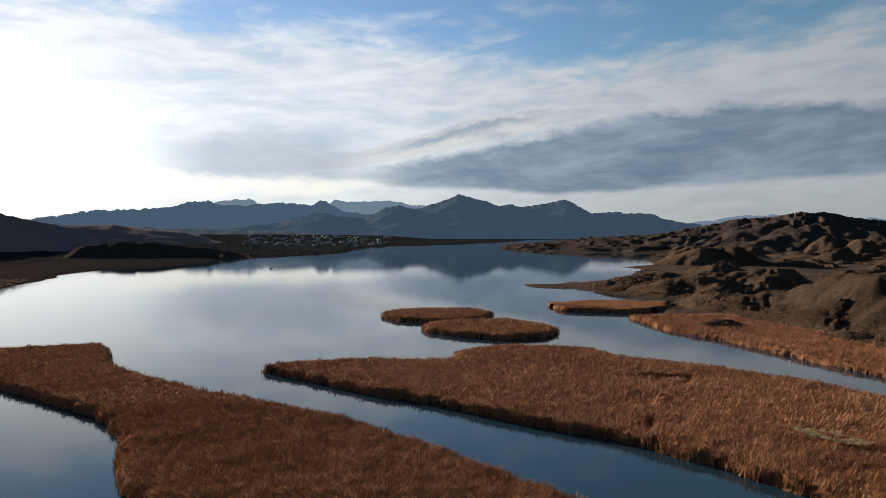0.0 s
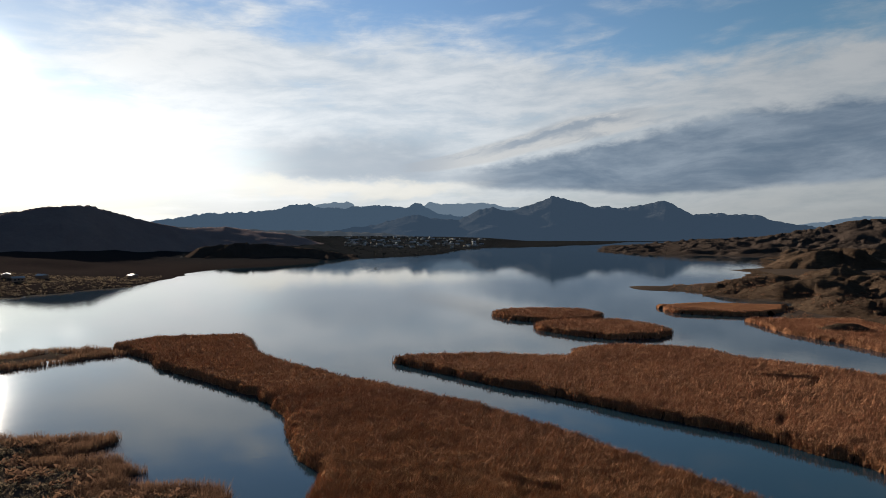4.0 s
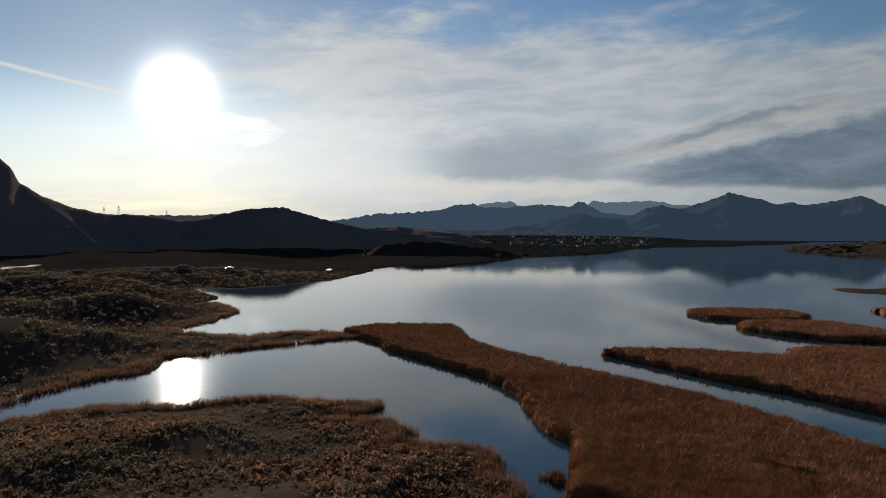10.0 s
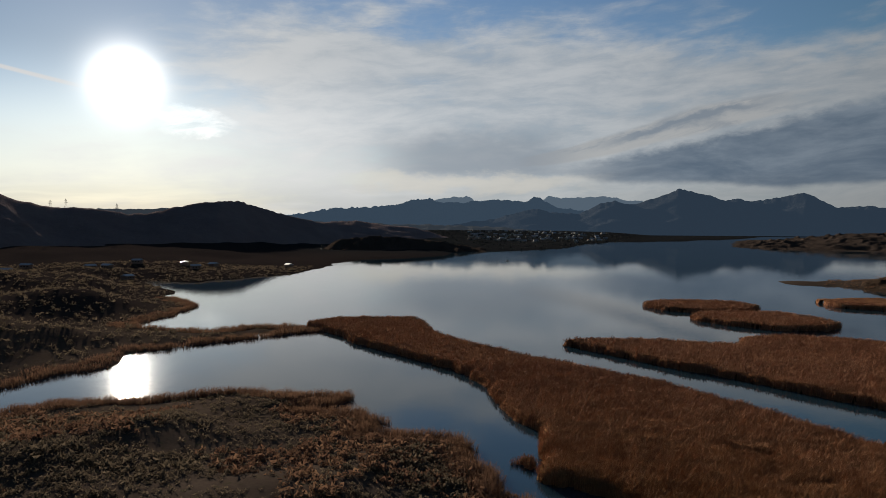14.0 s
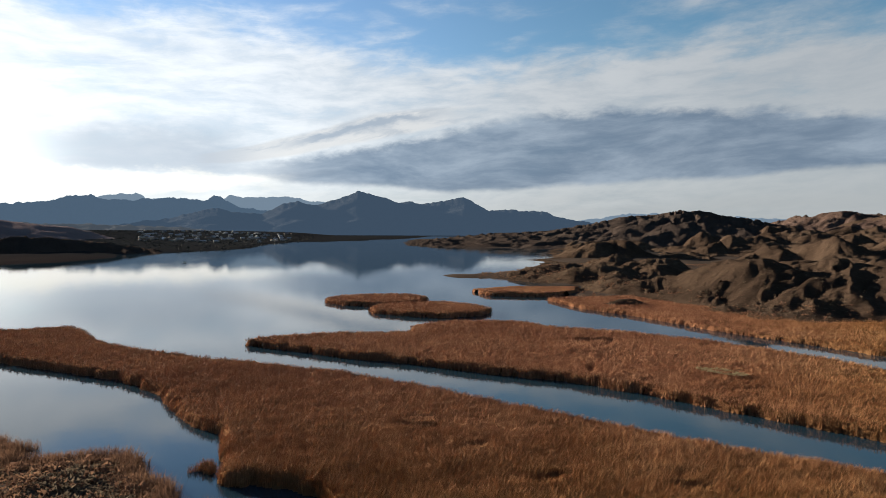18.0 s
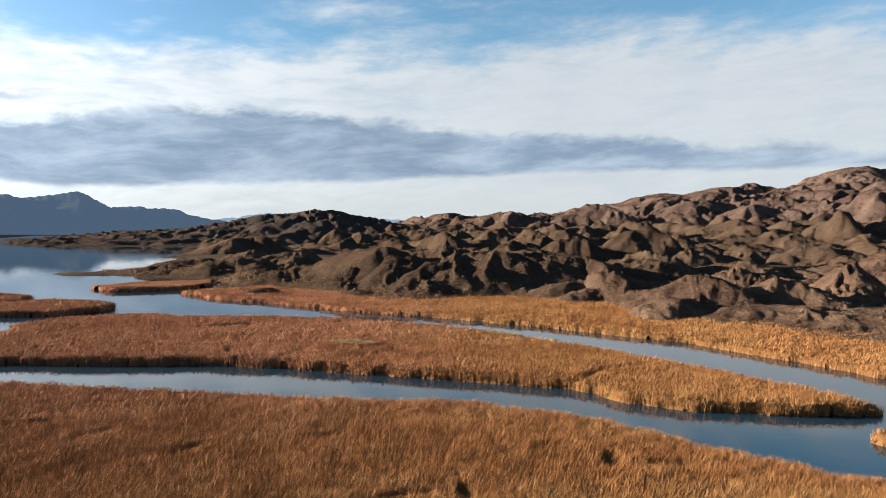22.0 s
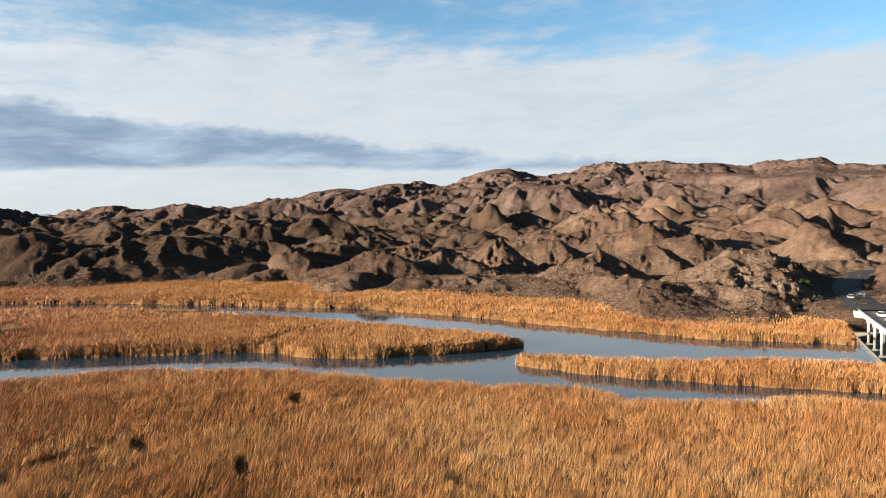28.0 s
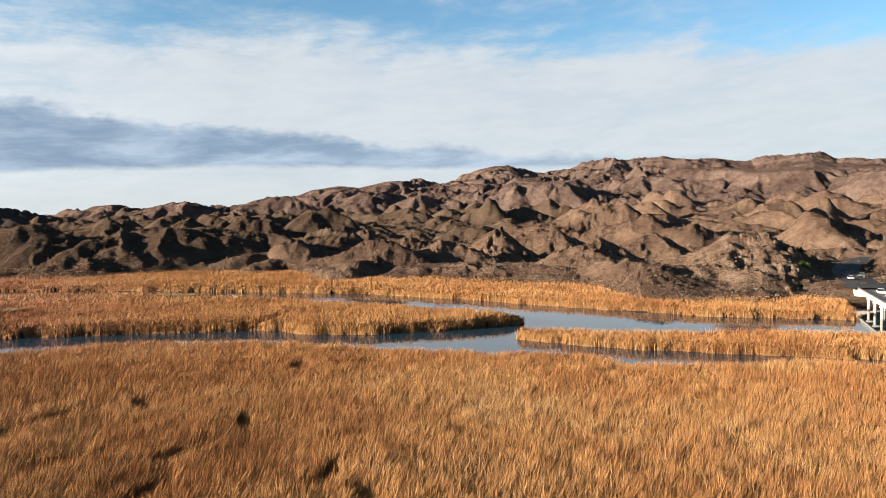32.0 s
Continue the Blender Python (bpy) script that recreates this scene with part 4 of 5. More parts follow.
def reed_bed(label, ring, cell=1.0, tall=2.75):
    ring = [tuple(map(float, p)) for p in ring]
    ax, ay = np.array(ring).T
    gx, gy = np.meshgrid(np.arange(ax.min() - 3, ax.max() + 3, cell), np.arange(ay.min() - 3, ay.max() + 3, cell))
    inner = depth_in(gx, gy, ring)
    d = np.minimum(scallop(gx, gy, inner), inner + 0.7)
    hump = 0.22 * fbm(gx, gy, 14, 3, 821) + 0.22 * fbm(gx, gy, 3.2, 3, 831)
    z = -0.5 + (tall - 0.1 + hump - 1.2 * pressed(gx, gy)) * (1 - np.exp(-np.clip(d + 0.2, 0, 99) / 0.32))
    bed = sheet("reed_bed", gx, gy, z, M_CANOPY, keep=d > -1.2)
    tagged(bed, label, "reeds", "reed beds in the lake", "stuff")
    # leaves: over the whole bed, then a fuller row along the water's edge
    pts, tris, count = [], [], 0
    for near, far, gap, per, wide, edge_only in ((0, 42, 0.60, 8, 0.075, False), (42, 85, 0.42, 10, 0.05, False), (85, 130, 0.42, 7, 0.07, False), (130, 200, 0.70, 7, 0.105, False), (200, 420, 1.2, 7, 0.19, False),
                                                 (60, 130, 0.34, 7, 0.07, True), (130, 230, 0.55, 7, 0.11, True), (230, 420, 0.9, 7, 0.19, True)):
        lx, ly = np.meshgrid(np.arange(ax.min() - 2, ax.max() + 2, gap), np.arange(ay.min() - 2, ay.max() + 2, gap))
        lx, ly = lx.ravel() + rng.uniform(-0.5, 0.5, lx.size) * gap, ly.ravel() + rng.uniform(-0.5, 0.5, ly.size) * gap
        r = np.hypot(lx - OX, ly - OY)
        bearing_ = np.degrees(np.arctan2(-(lx - OX), ly - OY))
        ok = (r >= near) & (r < far) & ((near == 0) | (bearing_ > -103) & (bearing_ < 59))
        lx, ly = lx[ok], ly[ok]
        if not len(lx):
            continue
        dd = depth_in(lx, ly, ring)
        dd = np.minimum(scallop(lx, ly, dd), dd + 0.6)
        ok = (dd > -0.25) & (dd < 0.9) if edge_only else (dd > 0.15) & (pressed(lx, ly) < 0.55)
        lx, ly, dd = lx[ok], ly[ok], dd[ok]
        e = 0.5
        nx = depth_in(lx + e, ly, ring) - depth_in(lx - e, ly, ring)
        ny = depth_in(lx, ly + e, ring) - depth_in(lx, ly - e, ring)
        rim = np.clip(1 - dd / 1.4, 0, 1)
        lump = 0.22 * fbm(lx, ly, 14, 3, 821) + 0.22 * fbm(lx, ly, 3.2, 3, 831) + 0.30 * rng.uniform(-1, 1, len(lx))
        top = (tall + 0.2 + lump) * (1 - np.where(edge_only, 0.34, 0.16) * rim)
        base = np.where(edge_only | (rim > 0.75), 0.0, tall - 0.95 + lump)
        wind = 0.45 + 0.4 * fbm(lx, ly, 3.5, 2, 841)
        p, q = blades(lx, ly, base, top - base, np.full(len(lx), wide), -nx * rim * 0.35 + wind * (0.6 - 0.4 * rim), -ny * rim * 0.35 - wind * (0.4 - 0.25 * rim), per, np.where(edge_only | (rim > 0.75), 0.25, 0.65).repeat(per), gap * 0.38, True)
        pts.append(p)
        tris.append(q + count)
        count += len(p)
    if count:
        data = bpy.data.meshes.new("reed_leaves")
        fill(data, np.concatenate(pts), np.concatenate(tris), False)
        data.materials.append(M_REED)
        leaves = new("reed_leaves", data)
        leaves.parent = bed
        tagged(leaves, kind="stuff")
    return bed


reed_bed("wide bed of dry golden brown reeds beside the channel", BED_NEAR, 0.8)
reed_bed("long island of dry russet reeds between two channels", BED_ISLAND, 0.9)
reed_bed("narrow spit of dry golden reeds in the channel", BED_SPIT, 0.7, 2.3)
reed_bed("small low island of dry russet reeds", BED_TWIN_A, 1.2)
reed_bed("small low island of dry russet reeds beside its twin", BED_TWIN_B, 1.2)
reed_bed("strip of dry golden reeds along the hill foot", BED_BANK, 1.0, 2.3)
reed_bed("low point of yellow-green reeds in the lake", BED_CAPE, 1.3)

# pale heaps of broken reeds on the island and a lone tussock in the inlet


def straw_mat(label, x, y, long, wide, angle, z):
    k = int(long * wide * 26)
    q, w = np.sqrt(rng.uniform(0, 1, k)), rng.uniform(0, 2 * math.pi, k)
    px, py = q * np.cos(w) * long, q * np.sin(w) * wide
    c, s_ = math.cos(radians(angle)), math.sin(radians(angle))
    lx, ly = x + px * c - py * s_, y + px * s_ + py * c
    keep = fbm(lx, ly, 4, 3, 861) > -0.15
    lx, ly = lx[keep], ly[keep]
    p, f = blades(lx, ly, np.full(len(lx), z), rng.uniform(0.15, 0.5, len(lx)), np.full(len(lx), 0.16), rng.normal(0.8, 0.8, len(lx)), rng.normal(0, 0.8, len(lx)), 2)
    data = bpy.data.meshes.new("broken_reeds")
    fill(data, p, f, False)
    data.materials.append(M_STRAW)
    tagged(new("broken_reeds", data), label, "reeds", kind="stuff")


straw_mat("pale heap of broken reed stalks in the island bed", 82, 131, 7, 3.2, -60, 2.75)
straw_mat("pale heap of broken reed stalks by the bed's edge", 128, 116, 6, 2.0, -75, 2.7)
straw_mat("small pale heap of broken reed stalks", 131, 96, 4, 1.4, -80, 2.7)
reed_bed("lone reed tussock standing in the inlet", [(-45, 86), (-44, 89), (-41.5, 88.5), (-40.5, 86), (-42, 84)], 0.5, 1.9)

# reeds and thickets along the southwestern shore


def fringe(label, ring, reach, gap, tall, mat, near, far, low_b, high_b, odds=1.0):
    ax, ay = np.array(ring).T
    x0, x1 = max(ax.min(), -700), min(ax.max(), 700)
    y0, y1 = max(ay.min(), -150), min(ay.max(), 800)
    lx, ly = np.meshgrid(np.arange(x0 - 3, x1 + 3, gap), np.arange(y0 - 3, y1 + 3, gap))
    lx, ly = lx.ravel() + rng.uniform(-0.5, 0.5, lx.size) * gap, ly.ravel() + rng.uniform(-0.5, 0.5, ly.size) * gap
    r, b = np.hypot(lx - OX, ly - OY), np.degrees(np.arctan2(-(lx - OX), ly - OY))
    ok = (r > near) & (r < far) & (b > low_b) & (b < high_b)
    lx, ly = lx[ok], ly[ok]
    d = depth_in(lx, ly, [tuple(map(float, p)) for p in ring]) + 1.5 * fbm(lx, ly, 7, 3, 881)
    ok = (d > -0.4) & (d < reach * (0.5 + 0.8 * fbm(lx, ly, 16, 2, 891) + 0.3)) & (rng.uniform(0, 1, len(lx)) < odds)
    lx, ly = lx[ok], ly[ok]
    high = tall * (1 + 0.45 * fbm(lx, ly, 5, 3, 901))
    p, q = blades(lx, ly, np.full(len(lx), -0.1), high, np.full(len(lx), gap * 0.16), np.full(len(lx), 0.2), np.full(len(lx), -0.1), 14, 0.7, gap * 0.55, True)
    data = bpy.data.meshes.new("reed_fringe")
    fill(data, p, q, False)
    data.materials.append(mat)
    tagged(new("reed_fringe", data), label, "reeds", kind="stuff")


fringe("rusty reeds fringing the near scrub point", SOUTHWEST, 8, 0.7, 1.9, M_TAMARISK, 60, 260, 8, 66)
fringe("dark reeds along the creek and the low bar", WEST, 9, 1.2, 1.9, M_TAMARISK, 150, 420, 20, 66)


def heights(grid, x, y):
    """Height of the polar ground sheet under places."""
    gx, gy, gz = grid
    nr_, nb_ = gx.shape
    r, b = np.hypot(x - OX, y - OY), np.degrees(np.arctan2(-(x - OX), y - OY))
    i = np.clip(np.log(np.maximum(r, 6) / 6) / math.log(4950 / 6) * (nr_ - 1), 0, nr_ - 1.001)
    j = np.clip((b + 180) / 360 * (nb_ - 1), 0, nb_ - 1.001)
    i0, j0 = i.astype(int), j.astype(int)
    fi, fj = i - i0, j - j0
    return (gz[i0, j0] * (1 - fi) * (1 - fj) + gz[i0 + 1, j0] * fi * (1 - fj) + gz[i0, j0 + 1] * (1 - fi) * fj + gz[i0 + 1, j0 + 1] * fi * fj)


def shrubs(name, label, x, y, z, size, mat, leaves=16):
    """Low open bushes: each a dome of small slanting leaf clumps."""
    k = len(x)
    a = rng.uniform(0, 2 * math.pi, (k, leaves))
    e = np.arcsin(rng.uniform(0.0, 1.0, (k, leaves)))
    rad = size[:, None] * rng.uniform(0.55, 1.0, (k, leaves))
    cx, cy, cz = x[:, None] + np.cos(a) * np.cos(e) * rad, y[:, None] + np.sin(a) * np.cos(e) * rad, z[:, None] + np.sin(e) * rad * 0.8
    tips = rng.normal(0, 1, (k, leaves, 3, 3)) * (size[:, None, None, None] * 0.26)
    p = np.stack([cx, cy, cz], -1)[:, :, None, :] + tips
    p[..., 2] = np.maximum(p[..., 2], z[:, None, None] - 0.15)
    p = p.reshape(-1, 3)
    data = bpy.data.meshes.new(name)
    fill(data, p, np.arange(len(p)).reshape(-1, 3), False)
    data.materials.append(mat)
    return tagged(new(name, data), label, "shrubs", kind="stuff")


def scatter(ring, count, near, far, b0, b1, deep=1.0):
    r = np.sqrt(rng.uniform(near ** 2, far ** 2, count))
    b = np.radians(rng.uniform(b0, b1, count))
    x, y = OX - np.sin(b) * r, OY + np.cos(b) * r
    ok = depth_in(x, y, [tuple(map(float, p)) for p in ring]) > deep
    return x[ok], y[ok]


x, y = scatter(SOUTHWEST, 34000, 60, 260, 6, 66, 0.3)
thick = fbm(x, y, 22, 3, 911)
ok = thick + rng.uniform(-0.5, 0.5, len(x)) > -0.2
x, y, thick = x[ok], y[ok], thick[ok]
shrubs("scrub", "grey-green and rusty scrub on the near point", x, y, heights(ground_grid, x, y), rng.uniform(0.25, 0.8, len(x)) * (1 + 0.9 * np.clip(thick, 0, 1)), M_SCRUB, 13)
x, y = scatter(SOUTHWEST, 7000, 80, 240, 10, 62, 0.3)
shore_ = depth_in(x, y, [tuple(map(float, p)) for p in SOUTHWEST])
ok = fbm(x, y, 30, 2, 921) + 0.5 * smooth(shore_, 12, 2) > 0.12
x, y = x[ok], y[ok]
shrubs("thicket", "rusty tamarisk thickets on the near point", x, y, heights(ground_grid, x, y), rng.uniform(0.6, 1.5, len(x)), M_TAMARISK, 16)
x, y = scatter(WEST, 9000, 170, 700, 18, 66, 1)
shrubs("scrub", "dark scrub on the western shore", x, y, heights(ground_grid, x, y), rng.uniform(0.6, 1.9, len(x)), M_SCRUB, 12)
x, y = scatter(WEST, 3500, 1100, 2900, 0, 26, 8)
shrubs("trees", "dark trees between the houses of the far town", x, y, heights(ground_grid, x, y), rng.uniform(1.5, 3.6, len(x)), M_GROVE, 10)
hx, hy, hz, hin = hill_places
pick = rng.integers(0, hx.size, 12000)
ok = (hin.ravel()[pick] > 1) & (np.hypot(hx.ravel()[pick] - OX, hy.ravel()[pick] - OY) < 950)
pick = pick[ok]
shrubs("scrub", "small dry bushes dotted over the desert hills", hx.ravel()[pick], hy.ravel()[pick], hz.ravel()[pick], rng.uniform(0.35, 1.2, len(pick)), M_SCRUB, 9)

x, y = scatter(EAST, 5200, 330, 760, -44, -14, 1)
ok = heights(ground_grid, x, y) > 0.0
x, y = x[ok], y[ok]
here = np.array([int(np.argmin((hx[:, ::8] - a) ** 2 + (hy[:, ::8] - b) ** 2)) for a, b in zip(x, y)])
floor_z = np.maximum(hz[:, ::8].ravel()[here], heights(ground_grid, x, y))
ok = floor_z < 7
shrubs("scrub", "rusty grass and scrub along the eastern shore", x[ok], y[ok], floor_z[ok], rng.uniform(0.5, 1.5, int(ok.sum())), M_TAMARISK, 14)

bx_, by_ = np.array([236.0, 247, 229, 262, 275, 214, 206, 300]), np.array([-60.0, -57, -58, -60, -84, -86, -56, -62])
near_ = [int(np.argmin((hx - a) ** 2 + (hy - b) ** 2)) for a, b in zip(bx_, by_)]
shrubs("bushes", "green desert bushes beside the road", bx_, by_, hz.ravel()[near_], np.array([1.8, 1.3, 1.5, 2.2, 1.6, 1.2, 1.4, 2.0]), M_GREEN, 60)

# loose boulders on the rocky knob and the near slopes
pick = rng.integers(0, hx.size, 60000)
hr = np.hypot(hx.ravel()[pick] - OX, hy.ravel()[pick] - OY)
hb = np.degrees(np.arctan2(-(hx.ravel()[pick] - OX), hy.ravel()[pick] - OY))
ok = (hin.ravel()[pick] > 2) & (hr < 400) & (fbm(hx.ravel()[pick], hy.ravel()[pick], 18, 2, 931) + 0.5 * (hb < -84) > 0.15)
pick = pick[ok][:320]
ball = bmesh.new()
bmesh.ops.create_icosphere(ball, subdivisions=1, radius=1.0)
ball.verts.index_update()
unit = np.array([v.co[:] for v in ball.verts])
faces_ = np.array([[v.index for v in f.verts] for f in ball.faces])
ball.free()
k = len(pick)
size = rng.uniform(0.25, 0.95, k) ** 1.7 * 1.3
rocks = unit[None] * (1 + rng.normal(0, 0.22, (k, len(unit), 1))) * (size[:, None] * rng.uniform(0.6, 1.2, (k, 3)))[:, None, :]
rocks = rocks + np.stack([hx.ravel()[pick], hy.ravel()[pick], hz.ravel()[pick]], 1)[:, None, :]
data = bpy.data.meshes.new("boulders")
fill(data, rocks.reshape(-1, 3), (faces_[None] + np.arange(k)[:, None, None] * len(unit)).reshape(-1, 3), False)
data.materials.append(M_HILL)
tagged(new("boulders", data), "loose brown boulders on the desert slopes", "rocks", kind="stuff")

# ------------------------------------------------------------------ built things


def part(name, bm, mat, parent, label=""):
    data = bpy.data.meshes.new(name)
    bm.to_mesh(data)
    bm.free()
    data.materials.append(mat)
    ob = new(name, data)
    ob.parent = parent
    return tagged(ob, label)


def box(cx, cy, cz, sx_, sy_, sz_, bevel=0.0, bm=None):
    bm = bm or bmesh.new()
    made = bmesh.ops.create_cube(bm, size=1.0, matrix=Matrix.Translation((cx, cy, cz)) @ Matrix.Diagonal((sx_, sy_, sz_, 1)))
    if bevel:
        edges = list({e for v in made["verts"] for e in v.link_edges})
        bmesh.ops.bevel(bm, geom=edges, offset=bevel, segments=2, affect="EDGES", profile=0.5)
    return bm


def pipe(x, y, z0, z1, r0, r1=None, sides=10, bm=None):
    bm = bm or bmesh.new()
    bmesh.ops.create_cone(bm, cap_ends=True, segments=sides, radius1=r0, radius2=r0 if r1 is None else r1, depth=z1 - z0, matrix=Matrix.Translation((x, y, (z0 + z1) / 2)))
    return bm


def thing(name, label, category, group="", at_=None):
    ob = new(name)
    if at_ is not None:
        ob.matrix_basis = at_
    return tagged(ob, label, category, group)


# bridge: runs east along x; the origin lies at the western end of its near edge
bridge = thing("road_bridge", "pale concrete road bridge on slender columns over the channel", "bridge", at_=pose(98, -65.6, -0.5, 0, 0, -1.9))
SPAN = 97.0
part("deck", box(SPAN / 2, -3.9, 4.55, SPAN, 7.4, 0.35), M_DECK, bridge, "worn grey road deck")
part("girder", box(SPAN / 2, -0.05, 4.2, SPAN, 0.45, 0.7, 0.04), M_CONCRETE, bridge)
part("girder", box(SPAN / 2, -3.9, 3.95, SPAN, 0.5, 0.8, 0.04), M_CONCRETE, bridge)
part("girder", box(SPAN / 2, -7.75, 4.2, SPAN, 0.45, 0.7, 0.04), M_CONCRETE, bridge)
for yy in (0.12, -7.92):
    rail = part("parapet", box(SPAN / 2, yy, 4.87, SPAN, 0.25, 0.4, 0.04), M_CONCRETE, bridge, "pale concrete parapet")
    part("top_rail", box(SPAN / 2, yy, 5.27, SPAN, 0.12, 0.10, 0.02), M_STEEL, rail, "grey steel rail")
    for k in range(25):
        part("rail_post", box(0.5 + k * 4, yy, 5.14, 0.1, 0.1, 0.18), M_STEEL, rail)
for k in range(9):
    bx = 6.0 + k * 9.4
    part("pier_cap", box(bx, -3.9, 3.42, 0.8, 8.0, 0.45, 0.05), M_CONCRETE, bridge)
    for yy in (-0.45, -3.9, -7.35):
        part("column", pipe(bx, yy, -2.0, 3.25, 0.34, sides=14), M_CONCRETE, bridge)
    if k < 6:
        part("tie_beam", box(bx, -3.9, 0.75, 0.6, 7.4, 0.45, 0.04), M_CONCRETE, bridge)
part("abutment", box(SPAN + 1.0, -3.9, 2.2, 3.0, 9.6, 4.4, 0.08), M_CONCRETE, bridge)

# road on the shelf behind the knob
road_x = np.linspace(192, 400, 60)
centre = -70.2 - 0.0009 * (road_x - 200) ** 2
lanes = np.array([-9.5, -5.5, 0, 4.0])
road = sheet("road", np.repeat(road_x[:, None], 4, 1), centre[:, None] + lanes[None, :], np.full((60, 4), 4.74) + np.array([-0.25, 0, 0, -0.25])[None, :], M_ASPHALT)
tagged(road, "dark asphalt road running behind the rocky knob", "road", kind="structure")


way_x = np.array([-380.0, -415, -455, -495, -530, -563, -590])
way_y = np.array([180.0, 220, 258, 296, 345, 391, 440])
step_ = np.linspace(0, 6, 60)
way_x, way_y = np.interp(step_, np.arange(7), way_x), np.interp(step_, np.arange(7), way_y)
edge_ = np.array([-4.5, -3.5, 3.5, 4.5])
west_x, west_y = way_x[:, None] + 0.75 * edge_[None, :], way_y[:, None] + 0.66 * edge_[None, :]
west_z = heights(ground_grid, way_x, way_y)[:, None] + 0.8 + np.array([-0.8, 0, 0, -0.8])[None, :]
tagged(sheet("road", west_x, west_y, west_z, M_ASPHALT), "pale road winding behind the western shore", "road", kind="structure")


def car(label, paint, m):
    ob = thing("car", label, "car", "cars on the road", m)
    bm = box(0, 0, 0.58, 4.2, 1.75, 0.55, 0.16)
    body = part("body", bm, paint, ob)
    bm = bmesh.new()
    made = bmesh.ops.create_cube(bm, size=1.0, matrix=Matrix.Translation((-0.15, 0, 1.1)) @ Matrix.Diagonal((2.3, 1.55, 0.55, 1)))
    for v in made["verts"]:
        if v.co.z > 1.1:
            v.co.x, v.co.y = -0.2 + (v.co.x + 0.2) * 0.68, v.co.y * 0.86
    part("cabin_glass", bm, M_GLASS, ob, "dark car windows")
    part("roof", box(-0.2, 0, 1.39, 1.5, 1.3, 0.06, 0.02), paint, ob)
    for wx_ in (-1.3, 1.3):
        for wy_ in (-0.82, 0.82):
            bm = bmesh.new()
            bmesh.ops.create_cone(bm, cap_ends=True, segments=16, radius1=0.33, radius2=0.33, depth=0.22, matrix=Matrix.Translation((wx_, wy_, 0.33)) @ Matrix.Rotation(math.pi / 2, 4, "X"))
            wheel = part("wheel", bm, M_TYRE, ob, "black tyre")
            bm = bmesh.new()
            bmesh.ops.create_cone(bm, cap_ends=True, segments=10, radius1=0.19, radius2=0.17, depth=0.25, matrix=Matrix.Translation((wx_, wy_, 0.33)) @ Matrix.Rotation(math.pi / 2, 4, "X"))
            part("rim", bm, M_STEEL, wheel)
    for wy_ in (-0.6, 0.6):
        part("tail_lamp", box(-2.08, wy_, 0.68, 0.06, 0.3, 0.14, 0.02), M_LAMP, ob)
        part("headlight", box(2.08, wy_, 0.66, 0.06, 0.32, 0.14, 0.02), M_ROOF, ob)
    return ob


car("white car driving off the bridge", M_WHITE, pose(180, -71.6, 4.24, 0, 0, -2))
car("silver car on the bridge deck", M_SILVER, pose(168, -71.2, 4.24, 0, 0, -2))
car("dark car on the bridge deck", M_DARKCAR, pose(157, -70.9, 4.24, 0, 0, -2))
car("silver car on the shaded road", M_SILVER, pose(224, -71.5, 4.76, 0, 0, -3))
car("dark car on the shaded road", M_DARKCAR, pose(238, -77, 4.76, 0, 0, 176))


def house(m, long, deep, high, roof_mat, label, group, wall_mat=M_WALL):
    ob = thing("house", label, "house", group, m)
    part("wall", box(0, 0, high / 2 - 0.3, long, deep, high + 0.6), wall_mat, ob)
    bm = bmesh.new()
    for sx_ in (-1, 1):
        for p in ((-deep / 2 - 0.4, 0), (deep / 2 + 0.4, 0), (0, deep * 0.22)):
            bm.verts.new((sx_ * (long / 2 + 0.4), p[0], high + p[1]))
    v = list(bm.verts)
    for f in ((0, 1, 2), (3, 5, 4), (0, 2, 5, 3), (1, 4, 5, 2), (0, 3, 4, 1)):
        bm.faces.new([v[i] for i in f])
    part("roof", bm, roof_mat, ob)
    for k in range(3):
        part("window", box(-long * 0.3 + k * long * 0.3, -deep / 2 - 0.02, high * 0.55, 1.2, 0.08, 1.0), M_GLASS, ob)
    return ob


model = house(pose(-330, 1850, 5), 13, 8, 3.2, M_ROOF, "small pale house with a light metal roof", "houses of the far town")
model_b = house(pose(-300, 1870, 5), 10, 7, 3.0, M_TILE, "small pale house with a brown roof", "houses of the far town")
model_c = house(pose(-437, 424, 5), 8, 6, 2.7, M_ROOF, "small dim lakeside house with a shiny roof", "houses on the western shore", M_TILE)
turns = random.Random(3)
for k in range(150):
    b_, r_ = turns.uniform(1.8, 13.5), turns.uniform(1720, 2750)
    if r_ < 1600 + (b_ < 4) * 250:
        continue
    hx_, hy_ = OX - math.sin(radians(b_)) * r_, OY + math.cos(radians(b_)) * r_
    if depth_in(np.array([hx_]), np.array([hy_]), WEST)[0] < 40:
        continue
    hz_ = float(heights(ground_grid, np.array([hx_]), np.array([hy_]))[0])
    copy_thing(model if turns.random() < 0.6 else model_b, pose(hx_, hy_, hz_, 0, 0, turns.choice((0, 15, 90, 100)) + turns.uniform(-8, 8)))
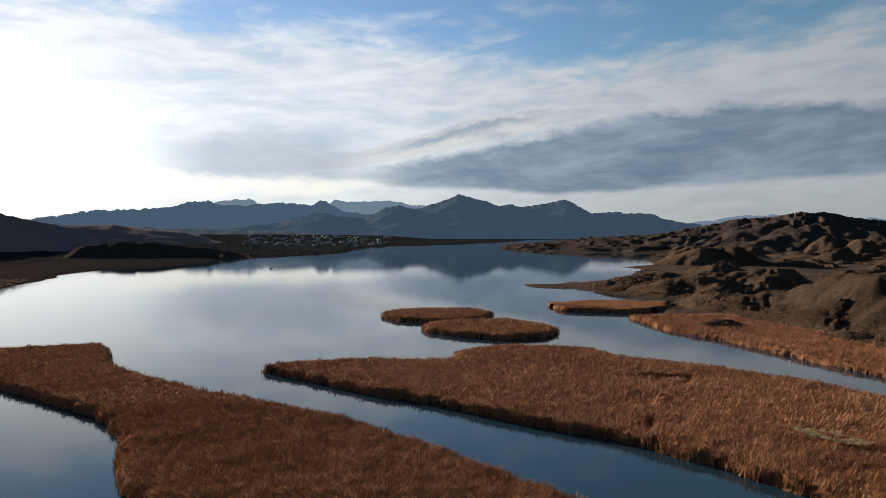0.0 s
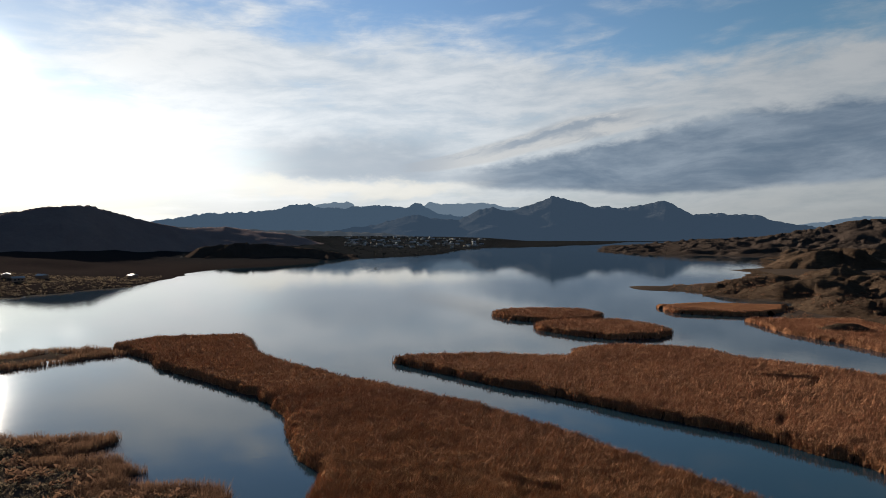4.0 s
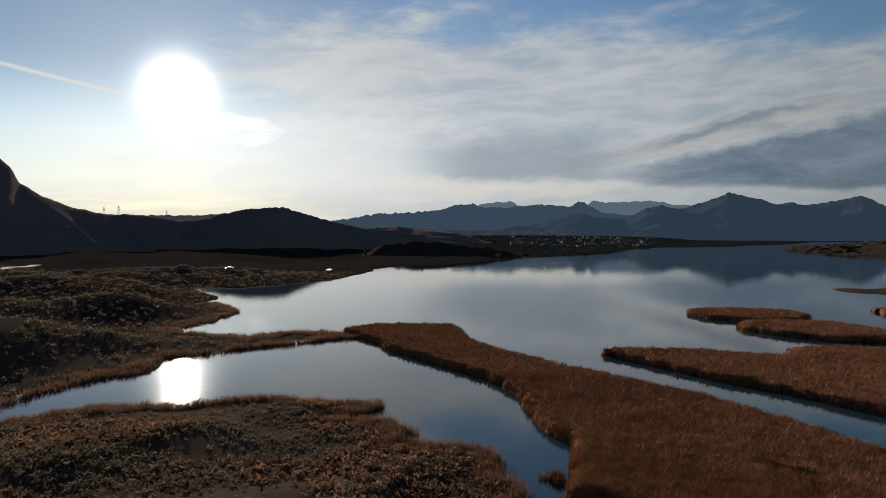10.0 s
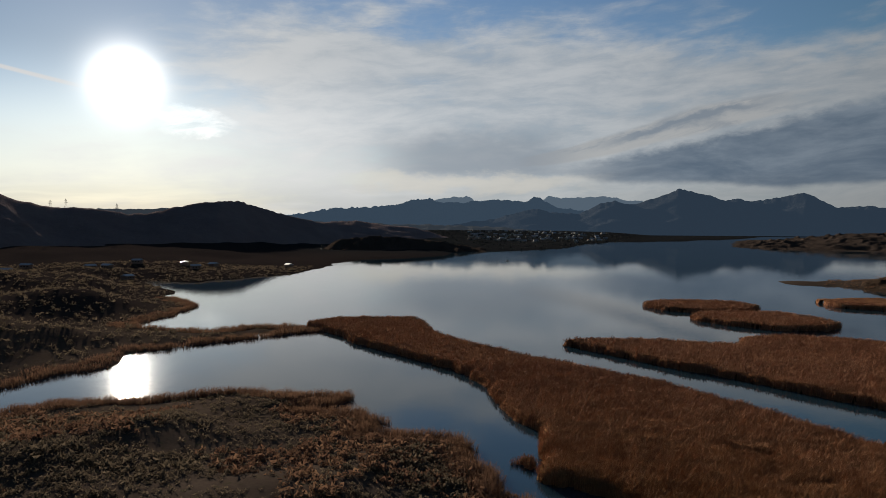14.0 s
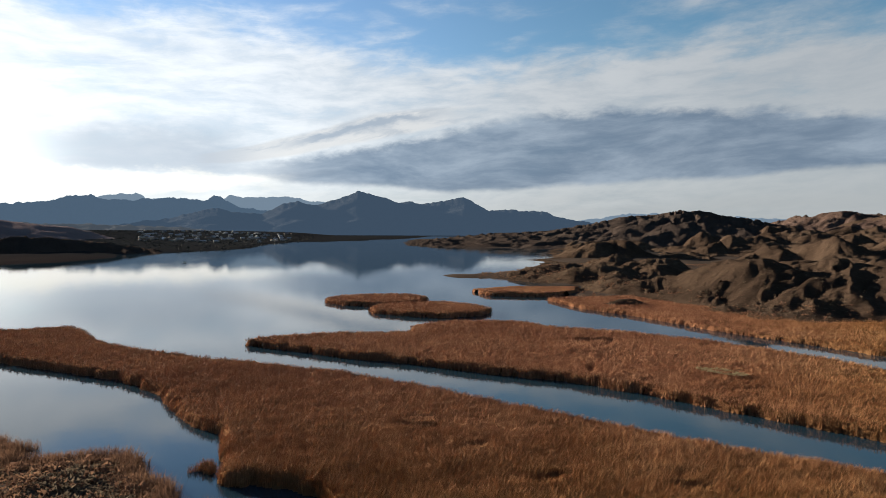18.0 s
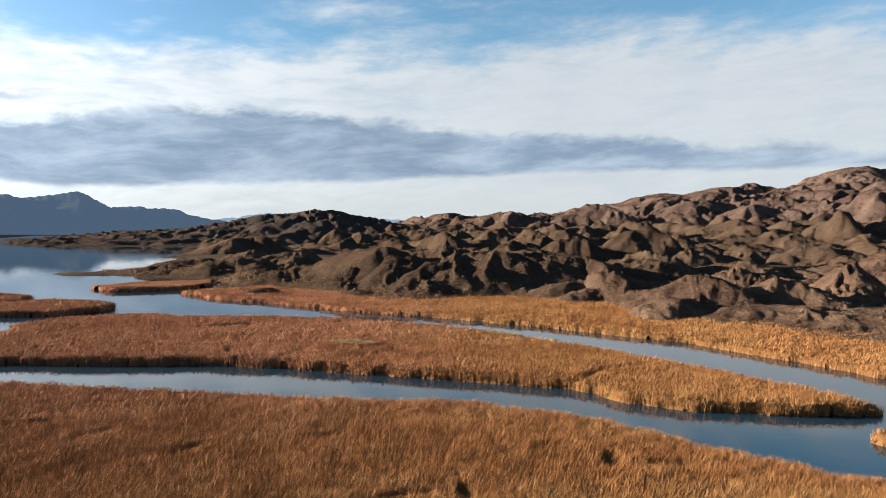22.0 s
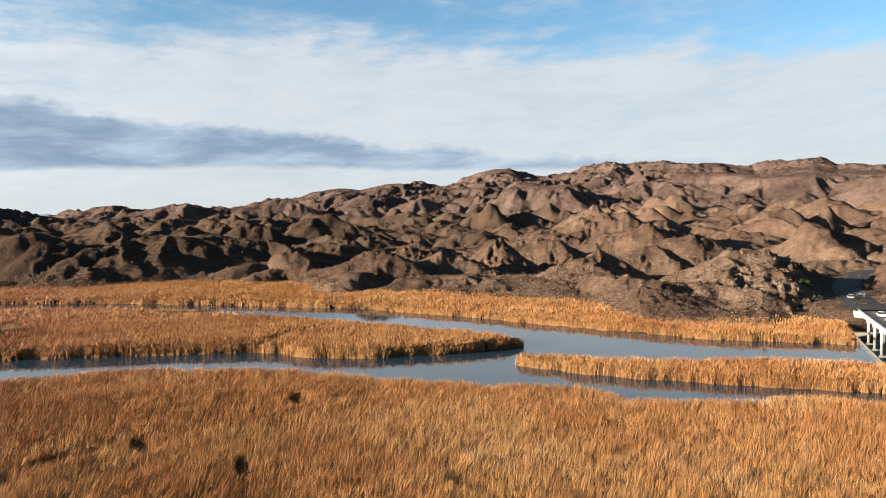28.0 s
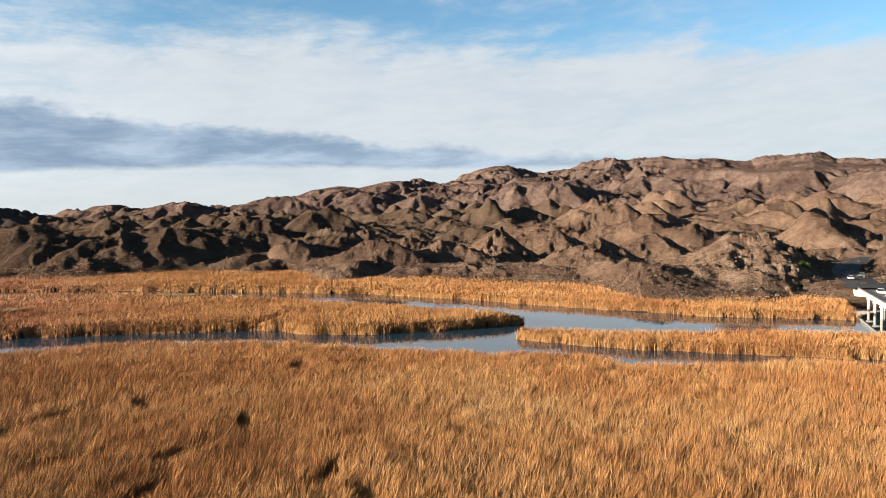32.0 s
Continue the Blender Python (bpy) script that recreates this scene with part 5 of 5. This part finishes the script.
for hx_, hy_ in ((-445, 468), (-400, 515), (-394, 480), (-466, 356), (-457, 427), (-352, 570), (-420, 500), (-505, 410), (-390, 392)):
    hz_ = float(heights(ground_grid, np.array([hx_]), np.array([hy_]))[0])
    tagged(copy_thing(model_c, pose(hx_, hy_, hz_, 0, 0, turns.uniform(0, 180))), "small lakeside house among dark scrub", group="houses on the western shore")
for ob_, px0, py0 in ((model, -330, 1850), (model_b, -300, 1870), (model_c, -437, 424)):
    ob_.matrix_basis = pose(px0, py0, float(heights(ground_grid, np.array([float(px0)]), np.array([float(py0)]))[0]))


def pylon(x, y, z, high):
    ob = thing("power_pylon", "thin grey steel lattice power pylon on a ridge", "pylon", "pylons on the ridge", pose(x, y, z))
    for sx_ in (-1, 1):
        for sy_ in (-1, 1):
            bm = bmesh.new()
            bmesh.ops.create_cube(bm, size=1.0)
            for v in bm.verts:
                u = v.co.z + 0.5
                v.co = Vector((sx_ * (1.6 - 1.3 * u) + v.co.x * 0.25, sy_ * (1.6 - 1.3 * u) + v.co.y * 0.25, u * high))
            part("leg", bm, M_STEEL, ob)
    for k, w in ((0.7, 6.5), (0.85, 5.0)):
        part("crossarm", box(0, 0, high * k, w, 0.3, 0.3), M_STEEL, ob)


def on_bearing(b, r):
    return OX - math.sin(radians(b)) * r, OY + math.cos(radians(b)) * r


for b_, top in ((45.8, 1.2), (44.8, 1.3), (41.4, 1.0)):
    px0, py0 = on_bearing(b_, 1200)
    pylon(px0, py0, 42 + 1200 * math.tan(radians(top)) - 5, 19)
px0, py0 = on_bearing(-3.6, 4095)
mast = thing("radio_mast", "thin radio mast on the mountain summit", "mast", at_=pose(px0, py0, 255))
part("pole", pipe(0, 0, 0, 16, 0.6, 0.3, 6), M_STEEL, mast)

boat = thing("motor_boat", "small white motor boat out on the lake", "boat", at_=pose(-169, 776, 0.0, 0, 0, 80))
bm = box(0, 0, 0.35, 6.5, 2.2, 0.9)
for v in bm.verts:
    if v.co.x > 0:
        v.co.y *= 0.25
    if v.co.z < 0.3:
        v.co.y *= 0.7
part("hull", bm, M_WHITE, boat)
part("windscreen", box(0.2, 0, 1.05, 0.9, 1.5, 0.6, 0.05), M_GLASS, boat)
part("outboard", box(-3.4, 0, 0.6, 0.5, 0.4, 0.9, 0.05), M_DARKCAR, boat)
